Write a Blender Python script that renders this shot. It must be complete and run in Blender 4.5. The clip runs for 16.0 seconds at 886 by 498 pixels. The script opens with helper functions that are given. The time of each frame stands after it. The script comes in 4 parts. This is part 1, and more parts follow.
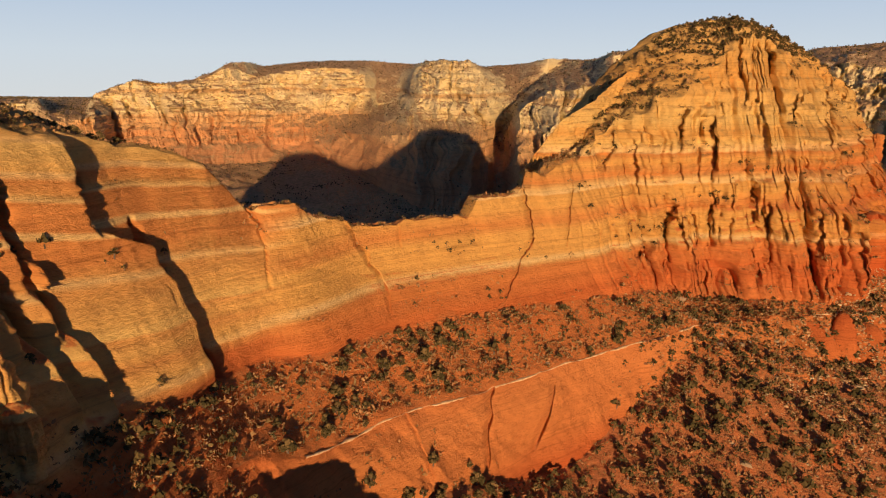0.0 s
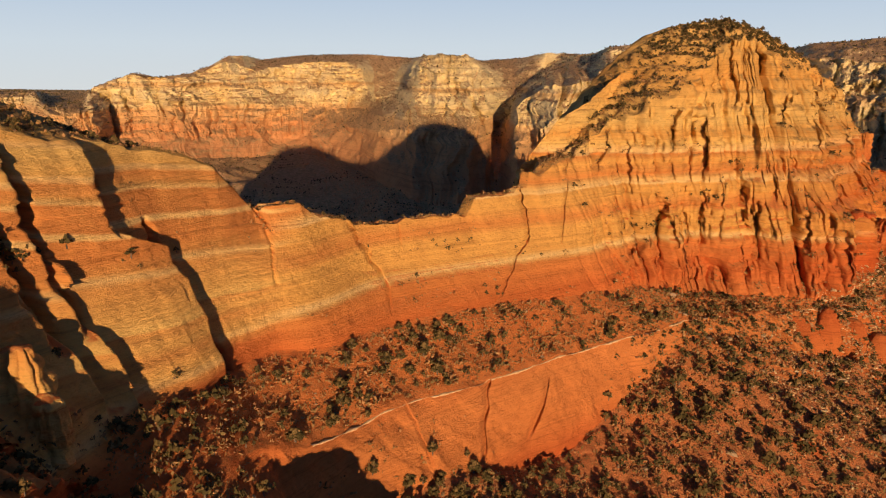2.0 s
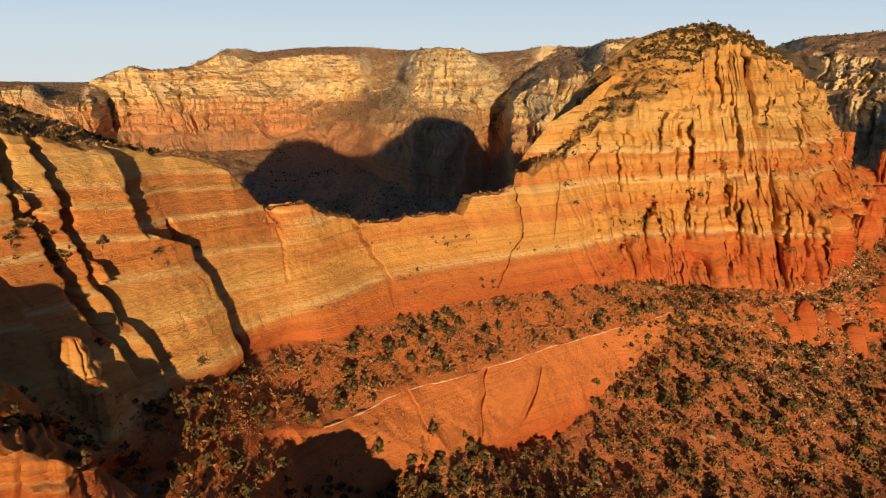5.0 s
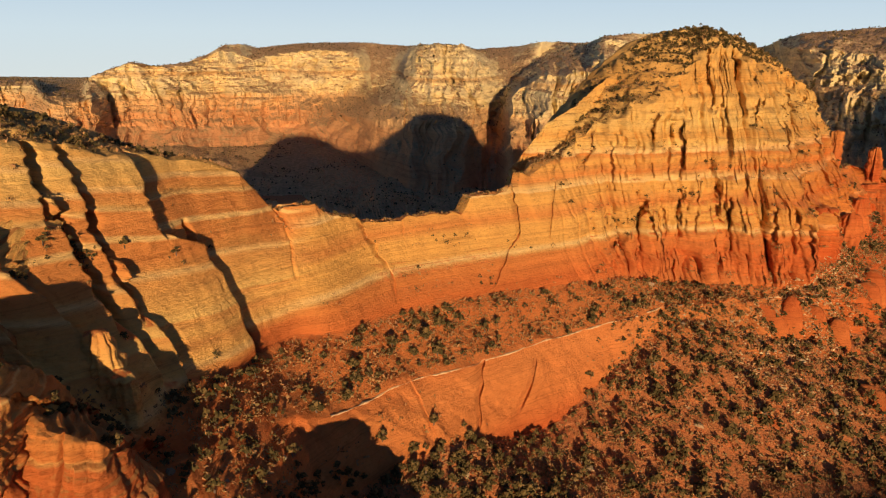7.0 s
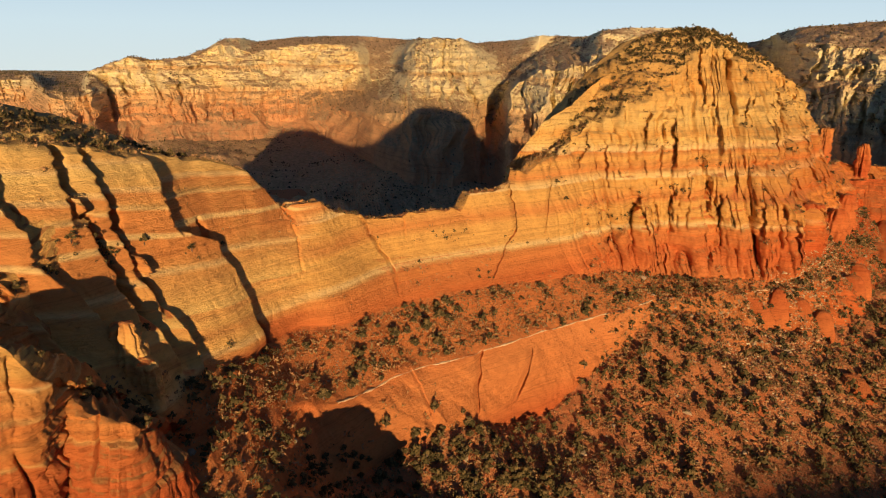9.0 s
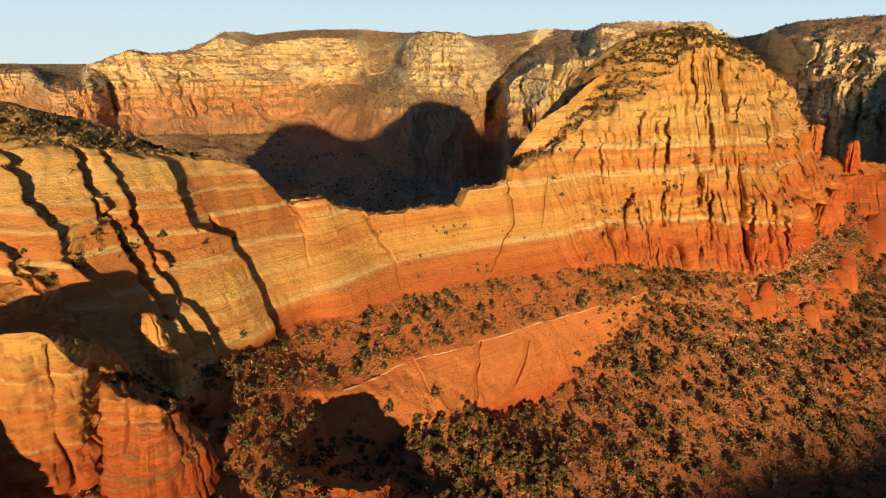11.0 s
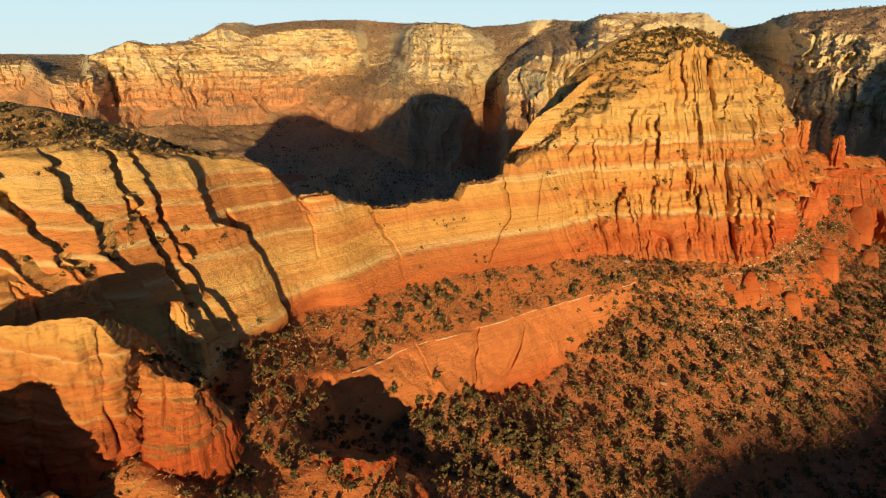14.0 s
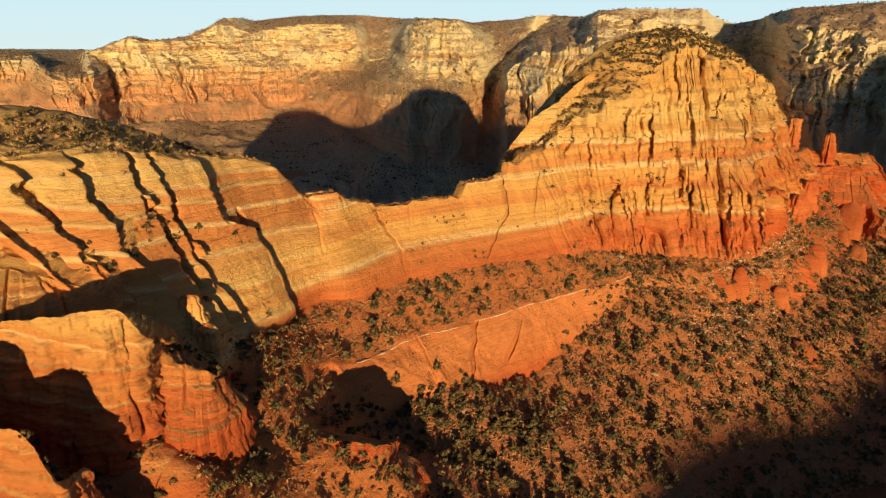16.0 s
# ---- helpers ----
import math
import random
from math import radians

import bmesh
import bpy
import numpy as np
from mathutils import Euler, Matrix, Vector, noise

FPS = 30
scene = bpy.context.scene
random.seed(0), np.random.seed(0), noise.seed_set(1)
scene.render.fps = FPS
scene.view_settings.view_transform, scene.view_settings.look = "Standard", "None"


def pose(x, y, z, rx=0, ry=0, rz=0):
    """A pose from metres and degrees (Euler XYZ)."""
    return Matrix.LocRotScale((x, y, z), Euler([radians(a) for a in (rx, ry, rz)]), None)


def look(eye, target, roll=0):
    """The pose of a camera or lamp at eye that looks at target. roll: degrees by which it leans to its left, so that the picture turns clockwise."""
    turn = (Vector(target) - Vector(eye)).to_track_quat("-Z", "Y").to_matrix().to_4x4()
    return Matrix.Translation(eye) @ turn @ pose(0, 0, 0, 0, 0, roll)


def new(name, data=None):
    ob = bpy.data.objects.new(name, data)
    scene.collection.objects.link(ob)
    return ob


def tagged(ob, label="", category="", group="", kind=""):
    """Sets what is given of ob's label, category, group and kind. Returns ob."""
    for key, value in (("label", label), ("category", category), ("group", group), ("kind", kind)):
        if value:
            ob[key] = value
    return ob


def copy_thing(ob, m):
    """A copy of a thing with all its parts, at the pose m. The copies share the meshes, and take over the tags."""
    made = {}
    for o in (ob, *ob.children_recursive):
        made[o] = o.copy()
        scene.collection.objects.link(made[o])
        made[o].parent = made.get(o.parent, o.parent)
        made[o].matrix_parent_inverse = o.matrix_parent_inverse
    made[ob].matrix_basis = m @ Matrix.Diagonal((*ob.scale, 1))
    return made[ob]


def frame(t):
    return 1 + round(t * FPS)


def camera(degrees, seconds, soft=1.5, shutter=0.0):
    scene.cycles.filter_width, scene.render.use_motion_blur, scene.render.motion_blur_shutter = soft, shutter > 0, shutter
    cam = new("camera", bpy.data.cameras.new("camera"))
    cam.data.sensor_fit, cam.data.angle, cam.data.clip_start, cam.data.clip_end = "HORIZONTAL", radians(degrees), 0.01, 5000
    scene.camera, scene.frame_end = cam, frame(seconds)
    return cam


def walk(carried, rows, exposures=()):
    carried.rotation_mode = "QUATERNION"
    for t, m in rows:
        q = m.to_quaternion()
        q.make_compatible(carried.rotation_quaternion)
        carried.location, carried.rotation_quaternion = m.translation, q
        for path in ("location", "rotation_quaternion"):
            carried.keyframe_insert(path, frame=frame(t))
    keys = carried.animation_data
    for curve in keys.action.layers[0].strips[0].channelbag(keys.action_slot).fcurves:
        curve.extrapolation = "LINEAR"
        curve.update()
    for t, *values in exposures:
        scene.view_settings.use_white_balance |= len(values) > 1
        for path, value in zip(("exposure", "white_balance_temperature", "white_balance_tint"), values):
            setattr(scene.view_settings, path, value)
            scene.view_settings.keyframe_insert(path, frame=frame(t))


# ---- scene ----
cam = camera(67.5, 16.0, soft=1.1)
METRES, EYE = 80.0, 150.0
ROWS = [
    (0.0, 0.0, 0.0, 0.0, 0.07, -14.75, -0.28),
    (0.5, -0.0009, -0.0201, 0.0102, 0.02, -14.89, -0.32),
    (1.0, -0.0016, -0.0427, 0.0208, -0.03, -15.03, -0.34),
    (1.5, -0.0034, -0.0663, 0.0315, -0.08, -15.16, -0.38),
    (2.0, -0.0045, -0.0912, 0.0429, -0.11, -15.32, -0.39),
    (2.5, -0.0058, -0.1173, 0.0545, -0.15, -15.47, -0.41),
    (3.0, -0.0071, -0.1444, 0.0653, -0.2, -15.58, -0.42),
    (3.5, -0.0086, -0.172, 0.0776, -0.24, -15.73, -0.41),
    (4.0, -0.0101, -0.2004, 0.0884, -0.29, -15.84, -0.4),
    (6.5, -0.0187, -0.3492, 0.1492, -0.44, -16.36, -0.39),
    (7.0, -0.0202, -0.3776, 0.1604, -0.47, -16.48, -0.4),
    (7.5, -0.0217, -0.4082, 0.1723, -0.5, -16.59, -0.41),
    (8.0, -0.0232, -0.4389, 0.1841, -0.53, -16.75, -0.4),
    (8.5, -0.0248, -0.4698, 0.196, -0.55, -16.9, -0.39),
    (9.0, -0.0263, -0.5007, 0.2077, -0.58, -17.07, -0.38),
    (11.5, -0.0346, -0.653, 0.2657, -0.68, -17.81, -0.38),
    (12.0, -0.0362, -0.6833, 0.2775, -0.7, -17.96, -0.38),
    (12.5, -0.0376, -0.7139, 0.2893, -0.73, -18.1, -0.36),
    (13.0, -0.039, -0.7442, 0.3011, -0.74, -18.25, -0.36),
    (13.5, -0.0407, -0.7742, 0.3129, -0.76, -18.4, -0.36),
    (14.0, -0.0422, -0.8048, 0.3245, -0.77, -18.53, -0.35),
    (14.5, -0.0437, -0.8352, 0.3365, -0.79, -18.65, -0.36),
    (15.0, -0.0453, -0.8656, 0.3482, -0.8, -18.75, -0.35),
    (15.5, -0.0468, -0.8961, 0.3601, -0.81, -18.87, -0.34),
    (16.0, -0.0485, -0.9266, 0.3721, -0.83, -18.99, -0.35),
]
walk(cam, [(t, pose(METRES * x, METRES * y, EYE + METRES * z, 90 + pitch, roll, yaw)) for t, x, y, z, yaw, pitch, roll in ROWS],
     exposures=[(0.0, -0.02, 6480, 16), (8.0, 0.10, 6320, 8), (16.0, 0.25, 6000, -1.0)])

# ---- sky, sun, exposure ----
SUN_UP, SUN_SIDE = 7.1, 7.8          # degrees above the horizon; degrees behind and to the right of straight back
world = bpy.data.worlds.new("sky")
scene.world = world
world.use_nodes = True
wn = world.node_tree.nodes
sky = wn.new("ShaderNodeTexSky")
sky.sky_type, sky.sun_disc = "NISHITA", False
sky.sun_elevation, sky.sun_rotation = radians(SUN_UP), radians(180 - SUN_SIDE)
sky.altitude, sky.air_density, sky.dust_density, sky.ozone_density = 2600, 0.9, 0.0, 2.6
tint = wn.new("ShaderNodeMix")                # a cooler, clearer evening sky
tint.data_type, tint.blend_type = "RGBA", "MULTIPLY"
tint.inputs[0].default_value, tint.inputs[7].default_value = 1.0, (1.34, 1.12, 1.17, 1)
world.node_tree.links.new(sky.outputs[0], tint.inputs[6])
world.node_tree.links.new(tint.outputs[2], wn["Background"].inputs[0])
wn["Background"].inputs[1].default_value = 0.043
sun = new("sun", bpy.data.lights.new("sun", "SUN"))
sun.data.energy, sun.data.angle, sun.data.color = 5.0, radians(0.6), (1.0, 0.64, 0.32)
sun_at = Vector((math.sin(radians(SUN_SIDE)) * math.cos(radians(SUN_UP)), -math.cos(radians(SUN_SIDE)) * math.cos(radians(SUN_UP)), math.sin(radians(SUN_UP))))
sun.matrix_world = look(sun_at * 900, (0, 0, 0))


# ---- noise and grids ----
def hashed(ix, iy, iz, seed):
    h = (ix.astype(np.int64) * 374761393 + iy.astype(np.int64) * 668265263 + iz.astype(np.int64) * 2147483647 + seed * 974634777) & 0xFFFFFFFF
    h = ((h ^ (h >> 13)) * 1274126177) & 0xFFFFFFFF
    h = ((h ^ (h >> 16)) * 2246822519) & 0xFFFFFFFF
    return ((h ^ (h >> 15)) & 0xFFFFFF) / float(0xFFFFFF)


def vnoise(x, y, z, seed=0):
    """Smooth noise, -1 to 1, on arrays."""
    x, y, z = np.broadcast_arrays(np.asarray(x, float), np.asarray(y, float), np.asarray(z, float))
    ix, iy, iz = np.floor(x), np.floor(y), np.floor(z)
    fx, fy, fz = x - ix, y - iy, z - iz
    fx, fy, fz = fx * fx * (3 - 2 * fx), fy * fy * (3 - 2 * fy), fz * fz * (3 - 2 * fz)
    total = 0
    for a in (0, 1):
        for b in (0, 1):
            for c in (0, 1):
                w = (fx if a else 1 - fx) * (fy if b else 1 - fy) * (fz if c else 1 - fz)
                total = total + w * hashed(ix + a, iy + b, iz + c, seed)
    return total * 2 - 1


def fbm(x, y, z, octaves=4, seed=0, gain=0.5):
    total, amp, f = 0, 1.0, 1.0
    for o in range(octaves):
        total = total + amp * vnoise(x * f, y * f, z * f, seed + o * 17)
        amp, f = amp * gain, f * 2.03
    return total


def ridged(x, y, z, octaves=3, seed=0):
    """1 on sharp crests, falling to 0 between."""
    total, amp, f, norm = 0, 1.0, 1.0, 0
    for o in range(octaves):
        total = total + amp * (1 - np.abs(vnoise(x * f, y * f, z * f, seed + o * 31)))
        norm, amp, f = norm + amp, amp * 0.5, f * 2.1
    return total / norm


def smooth(a, b, x):
    t = np.clip((x - a) / (b - a), 0, 1)
    return t * t * (3 - 2 * t)


def spline(knots, s):
    """A Catmull-Rom curve through the rows of knots at 0, 1, 2 ..."""
    k = np.asarray(knots, float)
    k = k if k.ndim > 1 else k[:, None]
    i = np.clip(np.floor(s).astype(int), 0, len(k) - 2)
    t = (s - i)[:, None]
    p0, p1, p2, p3 = k[np.maximum(i - 1, 0)], k[i], k[i + 1], k[np.minimum(i + 2, len(k) - 1)]
    return 0.5 * (2 * p1 + (p2 - p0) * t + (2 * p0 - 5 * p1 + 4 * p2 - p3) * t ** 2 + (3 * p1 - p0 - 3 * p2 + p3) * t ** 3)


def strata(z, seed=0):
    """How far a bed of rock at height z stands proud, in metres."""
    out = np.zeros_like(z)
    for thick, amp, sd in ((6.3, 1.1, 3), (2.6, 0.8, 5), (1.1, 0.42, 9)):
        q = z / thick
        i = np.floor(q)
        f = smooth(0.86, 1.0, q - i)
        zero = np.zeros_like(i)
        out += amp * (hashed(i, zero, zero, sd + seed) * (1 - f) + hashed(i + 1, zero, zero, sd + seed) * f)
    return out


WEST_BEDS = [40, 52, 62.8, 70, 76, 81, 86.5, 90, 93.5, 97, 101, 104.6, 108.5, 113, 116, 119, 123, 126, 128.8, 132, 136, 141, 147, 153, 160, 170]
EAST_BEDS = [40, 52, 62.8, 70, 78, 83, 87.4, 91, 95, 99, 104, 108.6, 112, 116, 120.6, 124, 129, 134, 139, 145, 151, 157, 163, 170]


def ledges(z, beds, tread=0.5):
    """Upright risers and level treads, bed by bed: how far out to move, as a share of the bed's height; and the number of the bed."""
    q = np.interp(z, beds, np.arange(len(beds)))
    i = np.floor(q)
    f = q - i
    tall = np.interp(i, np.arange(len(beds) - 1), np.diff(beds))
    return (f - smooth(tread, 1.0, f)) * tall, i


def sheet(name, P, material, closed=False):
    """A mesh over a grid of points P[row, column, xyz]."""
    r, c = P.shape[:2]
    idx = np.arange(r * c).reshape(r, c)
    if closed:
        idx = np.concatenate([idx, idx[:, :1]], 1)
    q = np.stack([idx[:-1, :-1], idx[1:, :-1], idx[1:, 1:], idx[:-1, 1:]], -1).reshape(-1, 4)
    return quads(name, P.reshape(-1, 3), q, material)


def quads(name, verts, faces, material, flat=False):
    me = bpy.data.meshes.new(name)
    n, k = faces.shape
    me.vertices.add(len(verts))
    me.vertices.foreach_set("co", np.ascontiguousarray(verts, dtype=np.float32).ravel())
    me.loops.add(n * k)
    me.loops.foreach_set("vertex_index", np.ascontiguousarray(faces, dtype=np.int32).ravel())
    me.polygons.add(n)
    me.polygons.foreach_set("loop_start", np.arange(n, dtype=np.int32) * k)
    me.polygons.foreach_set("loop_total", np.full(n, k, dtype=np.int32))
    me.update(calc_edges=True)
    me.polygons.foreach_set("use_smooth", np.full(n, not flat))
    me.materials.append(material)
    return me


# ---- materials ----
def shader(name, rough=0.9):
    m = bpy.data.materials.new(name)
    m.use_nodes = True
    b = m.node_tree.nodes["Principled BSDF"]
    b.inputs["Roughness"].default_value = rough
    b.inputs["Specular IOR Level"].default_value = 0.15
    return m, m.node_tree.nodes, m.node_tree.links, b


def ramp(nodes, stops, mode="LINEAR"):
    n = nodes.new("ShaderNodeValToRGB")
    n.color_ramp.interpolation = mode
    els = n.color_ramp.elements
    while len(els) < len(stops):
        els.new(0.5)
    for e, (p, c) in zip(els, stops):
        e.position, e.color = p, (*c, 1) if len(c) == 3 else c
    return n


def maths(nodes, links, op, a, b=None, clamp=False):
    n = nodes.new("ShaderNodeMath")
    n.operation, n.use_clamp = op, clamp
    for i, v in enumerate((a, b)):
        if v is None:
            continue
        if isinstance(v, (int, float)):
            n.inputs[i].default_value = v
        else:
            links.new(v, n.inputs[i])
    return n.outputs[0]


def tex(nodes, links, vec, scale, detail=4, rough=0.55):
    n = nodes.new("ShaderNodeTexNoise")
    n.inputs["Scale"].default_value, n.inputs["Detail"].default_value, n.inputs["Roughness"].default_value = scale, detail, rough
    links.new(vec, n.inputs["Vector"])
    return n


def mix(nodes, links, kind, fac, a, b):
    n = nodes.new("ShaderNodeMix")
    n.data_type, n.blend_type = "RGBA", kind
    for i, v in ((0, fac), (6, a), (7, b)):
        if isinstance(v, (int, float)):
            n.inputs[i].default_value = v
        elif isinstance(v, tuple):
            n.inputs[i].default_value = (*v, 1)
        else:
            links.new(v, n.inputs[i])
    return n.outputs[2]


def scaled(nodes, links, vec, s):
    n = nodes.new("ShaderNodeMapping")
    n.inputs["Scale"].default_value = s
    links.new(vec, n.inputs["Vector"])
    return n.outputs[0]


def rock_material(name, z0, z1, beds, soil, flat=(0.55, 0.8), size=1.0, soil2=(0.20, 0.15, 0.08), warp=2.0, grit=0.6, dip=0.0, west=None, east=None, high=None, high2=None, high_at=(98, 124), low=None, low2=None):
    """Bedded rock: colours by height, with stains, streaks, painted pit shade and relief; loose soil where it lies flat
    enough.
    """
    m, n, l, b = shader(name)
    geo = n.new("ShaderNodeNewGeometry")
    pos = geo.outputs["Position"]
    sep = n.new("ShaderNodeSeparateXYZ")
    l.new(pos, sep.inputs[0])
    wob = tex(n, l, scaled(n, l, pos, (1, 1, 1.5)), 0.05 / size, 2, 0.5)
    zz = maths(n, l, "ADD", sep.outputs[2], maths(n, l, "MULTIPLY", maths(n, l, "SUBTRACT", wob.outputs[0], 0.5), warp * 2))
    zz = maths(n, l, "ADD", zz, maths(n, l, "MULTIPLY", maths(n, l, "MINIMUM", maths(n, l, "ADD", sep.outputs[0], 50.0), 0.0), dip))
    t = maths(n, l, "DIVIDE", maths(n, l, "SUBTRACT", zz, z0), z1 - z0, True)
    base = ramp(n, [((z - z0) / (z1 - z0), c) for z, c in beds])
    l.new(t, base.inputs[0])
    col = base.outputs[0]
    if west:                                     # other beds show west of the saddle
        other = ramp(n, [((z - z0) / (z1 - z0), c) for z, c in west])
        l.new(t, other.inputs[0])
        side = maths(n, l, "DIVIDE", maths(n, l, "SUBTRACT", -40.0, sep.outputs[0]), 12.0, True)
        col = mix(n, l, "MIX", side, col, other.outputs[0])
    if east:                                     # the rock reddens towards the ridge's end
        end = maths(n, l, "MULTIPLY", maths(n, l, "DIVIDE", maths(n, l, "SUBTRACT", sep.outputs[0], 130.0), 70.0, True), maths(n, l, "DIVIDE", maths(n, l, "SUBTRACT", 140.0, zz), 35.0, True))
        col = mix(n, l, "MULTIPLY", end, col, east)
    thin = tex(n, l, scaled(n, l, pos, (0.02, 0.02, 1.3)), 1.0 / size, 5, 0.7)        # fine bedding
    tr = ramp(n, [(0.36, (0.52, 0.43, 0.37)), (0.44, (0.98, 0.96, 0.94)), (0.56, (1.08, 1.06, 1.03)), (0.66, (1.28, 1.24, 1.16))])
    l.new(thin.outputs[0], tr.inputs[0])
    col = mix(n, l, "MULTIPLY", 0.40, col, tr.outputs[0])
    blot = tex(n, l, pos, 0.12 / size, 6, 0.65)
    br = ramp(n, [(0.35, (0.90, 0.82, 0.76)), (0.65, (1.20, 1.18, 1.12))])
    l.new(blot.outputs[0], br.inputs[0])
    col = mix(n, l, "MULTIPLY", 0.5, col, br.outputs[0])
    # dark spots painted in for shaded pits and small shrubs
    pit_specks = tex(n, l, scaled(n, l, pos, (1, 1, 1.8)), 0.55 / size, 7, 0.75)
    kr = ramp(n, [(0.35, (0.48, 0.40, 0.36)), (0.45, (1.0, 1.0, 1.0)), (0.7, (1.22, 1.20, 1.16))])
    l.new(pit_specks.outputs[0], kr.inputs[0])
    col = mix(n, l, "MULTIPLY", 0.38, col, kr.outputs[0])
    # loose ground
    up = n.new("ShaderNodeSeparateXYZ")
    l.new(geo.outputs["Normal"], up.inputs[0])
    patch = tex(n, l, pos, 0.25 / size, 5, 0.7)
    lie = maths(n, l, "ADD", up.outputs[2], maths(n, l, "MULTIPLY", maths(n, l, "SUBTRACT", patch.outputs[0], 0.5), 0.35))
    fl = ramp(n, [(flat[0], (0, 0, 0)), (flat[1], (1, 1, 1))])
    l.new(lie, fl.inputs[0])
    scrub = tex(n, l, pos, 0.8 / size, 5, 0.7)
    sc = ramp(n, [(0.42, soil), (0.6, soil2)])
    l.new(scrub.outputs[0], sc.inputs[0])
    earth = sc.outputs[0]
    if high:                                     # paler soil on the tops
        hs = ramp(n, [(0.42, high), (0.6, high2)])
        l.new(scrub.outputs[0], hs.inputs[0])
        earth = mix(n, l, "MIX", maths(n, l, "DIVIDE", maths(n, l, "SUBTRACT", zz, high_at[0]), high_at[1] - high_at[0], True), earth, hs.outputs[0])
    if low:                                      # browner earth on the wooded slopes
        ls = ramp(n, [(0.42, low), (0.6, low2)])
        l.new(scrub.outputs[0], ls.inputs[0])
        earth = mix(n, l, "MIX", maths(n, l, "DIVIDE", maths(n, l, "SUBTRACT", 58.0, zz), 10.0, True), earth, ls.outputs[0])
    stones = n.new("ShaderNodeTexVoronoi")
    stones.inputs["Scale"].default_value = 0.9 / size
    l.new(pos, stones.inputs["Vector"])
    st = ramp(n, [(0.10, (1.5, 1.4, 1.3)), (0.22, (1, 1, 1))])
    l.new(stones.outputs["Distance"], st.inputs[0])
    ground = mix(n, l, "MULTIPLY", 0.8, earth, st.outputs[0])
    col = mix(n, l, "MIX", fl.outputs[0], col, ground)
    l.new(col, b.inputs["Base Color"])
    g1 = tex(n, l, scaled(n, l, pos, (1, 1, 2.2)), 0.9 / size, 8, 0.7)
    hgt = maths(n, l, "ADD", maths(n, l, "MULTIPLY", thin.outputs[0], 0.2), g1.outputs[0])
    bump = n.new("ShaderNodeBump")
    bump.inputs["Strength"].default_value, bump.inputs["Distance"].default_value = 1.0, grit * size
    l.new(hgt, bump.inputs["Height"])
    l.new(bump.outputs[0], b.inputs["Normal"])
    return m


RED, RUST, ORANGE = (0.45, 0.106, 0.033), (0.51, 0.160, 0.051), (0.57, 0.250, 0.078)
GOLD, TAN, PALE = (0.61, 0.360, 0.113), (0.60, 0.37, 0.14), (0.66, 0.47, 0.21)
RUSTY = (0.55, 0.205, 0.062)
WEST_LIP, WEST_RUST, WEST_ORANGE, WEST_GOLD, WEST_YELLOW = (0.76, 0.55, 0.25), (0.61, 0.265, 0.085), (0.65, 0.335, 0.11), (0.70, 0.44, 0.15), (0.74, 0.53, 0.20)
YELLOW, LIP = (0.66, 0.485, 0.19), (0.71, 0.54, 0.27)
ridge_rock = rock_material("banded red sandstone", 20, 180, [
    (20, RED), (36, RED), (46, (0.54, 0.200, 0.066)), (60, (0.56, 0.222, 0.076)), (76, (0.50, 0.145, 0.045)), (85, (0.56, 0.225, 0.07)), (86.2, TAN), (86.6, LIP), (87.8, PALE), (88.4, GOLD), (96, GOLD),
    (99, ORANGE), (104, GOLD), (107.6, GOLD), (108.1, LIP), (109.6, PALE), (110.5, TAN), (112, ORANGE), (117, GOLD), (119.6, ORANGE), (120.1, LIP), (122.2, PALE), (122.8, YELLOW),
    (127, GOLD), (132, YELLOW), (150, GOLD), (180, YELLOW)],
    west=[(72, RED), (83, RUST), (85.2, WEST_ORANGE), (85.8, WEST_LIP), (87, WEST_GOLD), (90, WEST_ORANGE), (92, WEST_GOLD), (94.6, WEST_ORANGE), (95, WEST_YELLOW), (97.5, WEST_GOLD),
          (103.6, WEST_ORANGE), (104.0, WEST_LIP), (104.8, WEST_LIP), (105.2, WEST_ORANGE), (108, WEST_RUST), (112.2, WEST_RUST), (112.5, WEST_LIP), (113.2, WEST_LIP), (113.5, WEST_RUST), (118.2, WEST_RUST), (118.6, WEST_LIP),
          (119.4, TAN), (120, WEST_ORANGE), (122.3, WEST_RUST), (122.6, WEST_LIP), (123.3, WEST_LIP), (123.6, WEST_GOLD), (128.2, WEST_YELLOW), (128.5, WEST_LIP), (129.2, WEST_LIP), (129.6, WEST_GOLD), (135, WEST_YELLOW)],
    soil=(0.68, 0.230, 0.070), soil2=(0.58, 0.225, 0.080), flat=(0.70, 0.88), low=(0.60, 0.225, 0.090), low2=(0.46, 0.195, 0.084), dip=0.25, east=(0.90, 0.58, 0.48), high=(0.58, 0.37, 0.14), high2=(0.42, 0.28, 0.11), warp=0.5)
# far reds and oranges paled: the haze of distance is in the colour
FAR_RED, FAR_RUST, FAR_ORANGE, FAR_CREAM, FAR_PALE = (0.64, 0.345, 0.175), (0.69, 0.40, 0.20), (0.76, 0.52, 0.275), (0.82, 0.71, 0.42), (0.86, 0.78, 0.50)
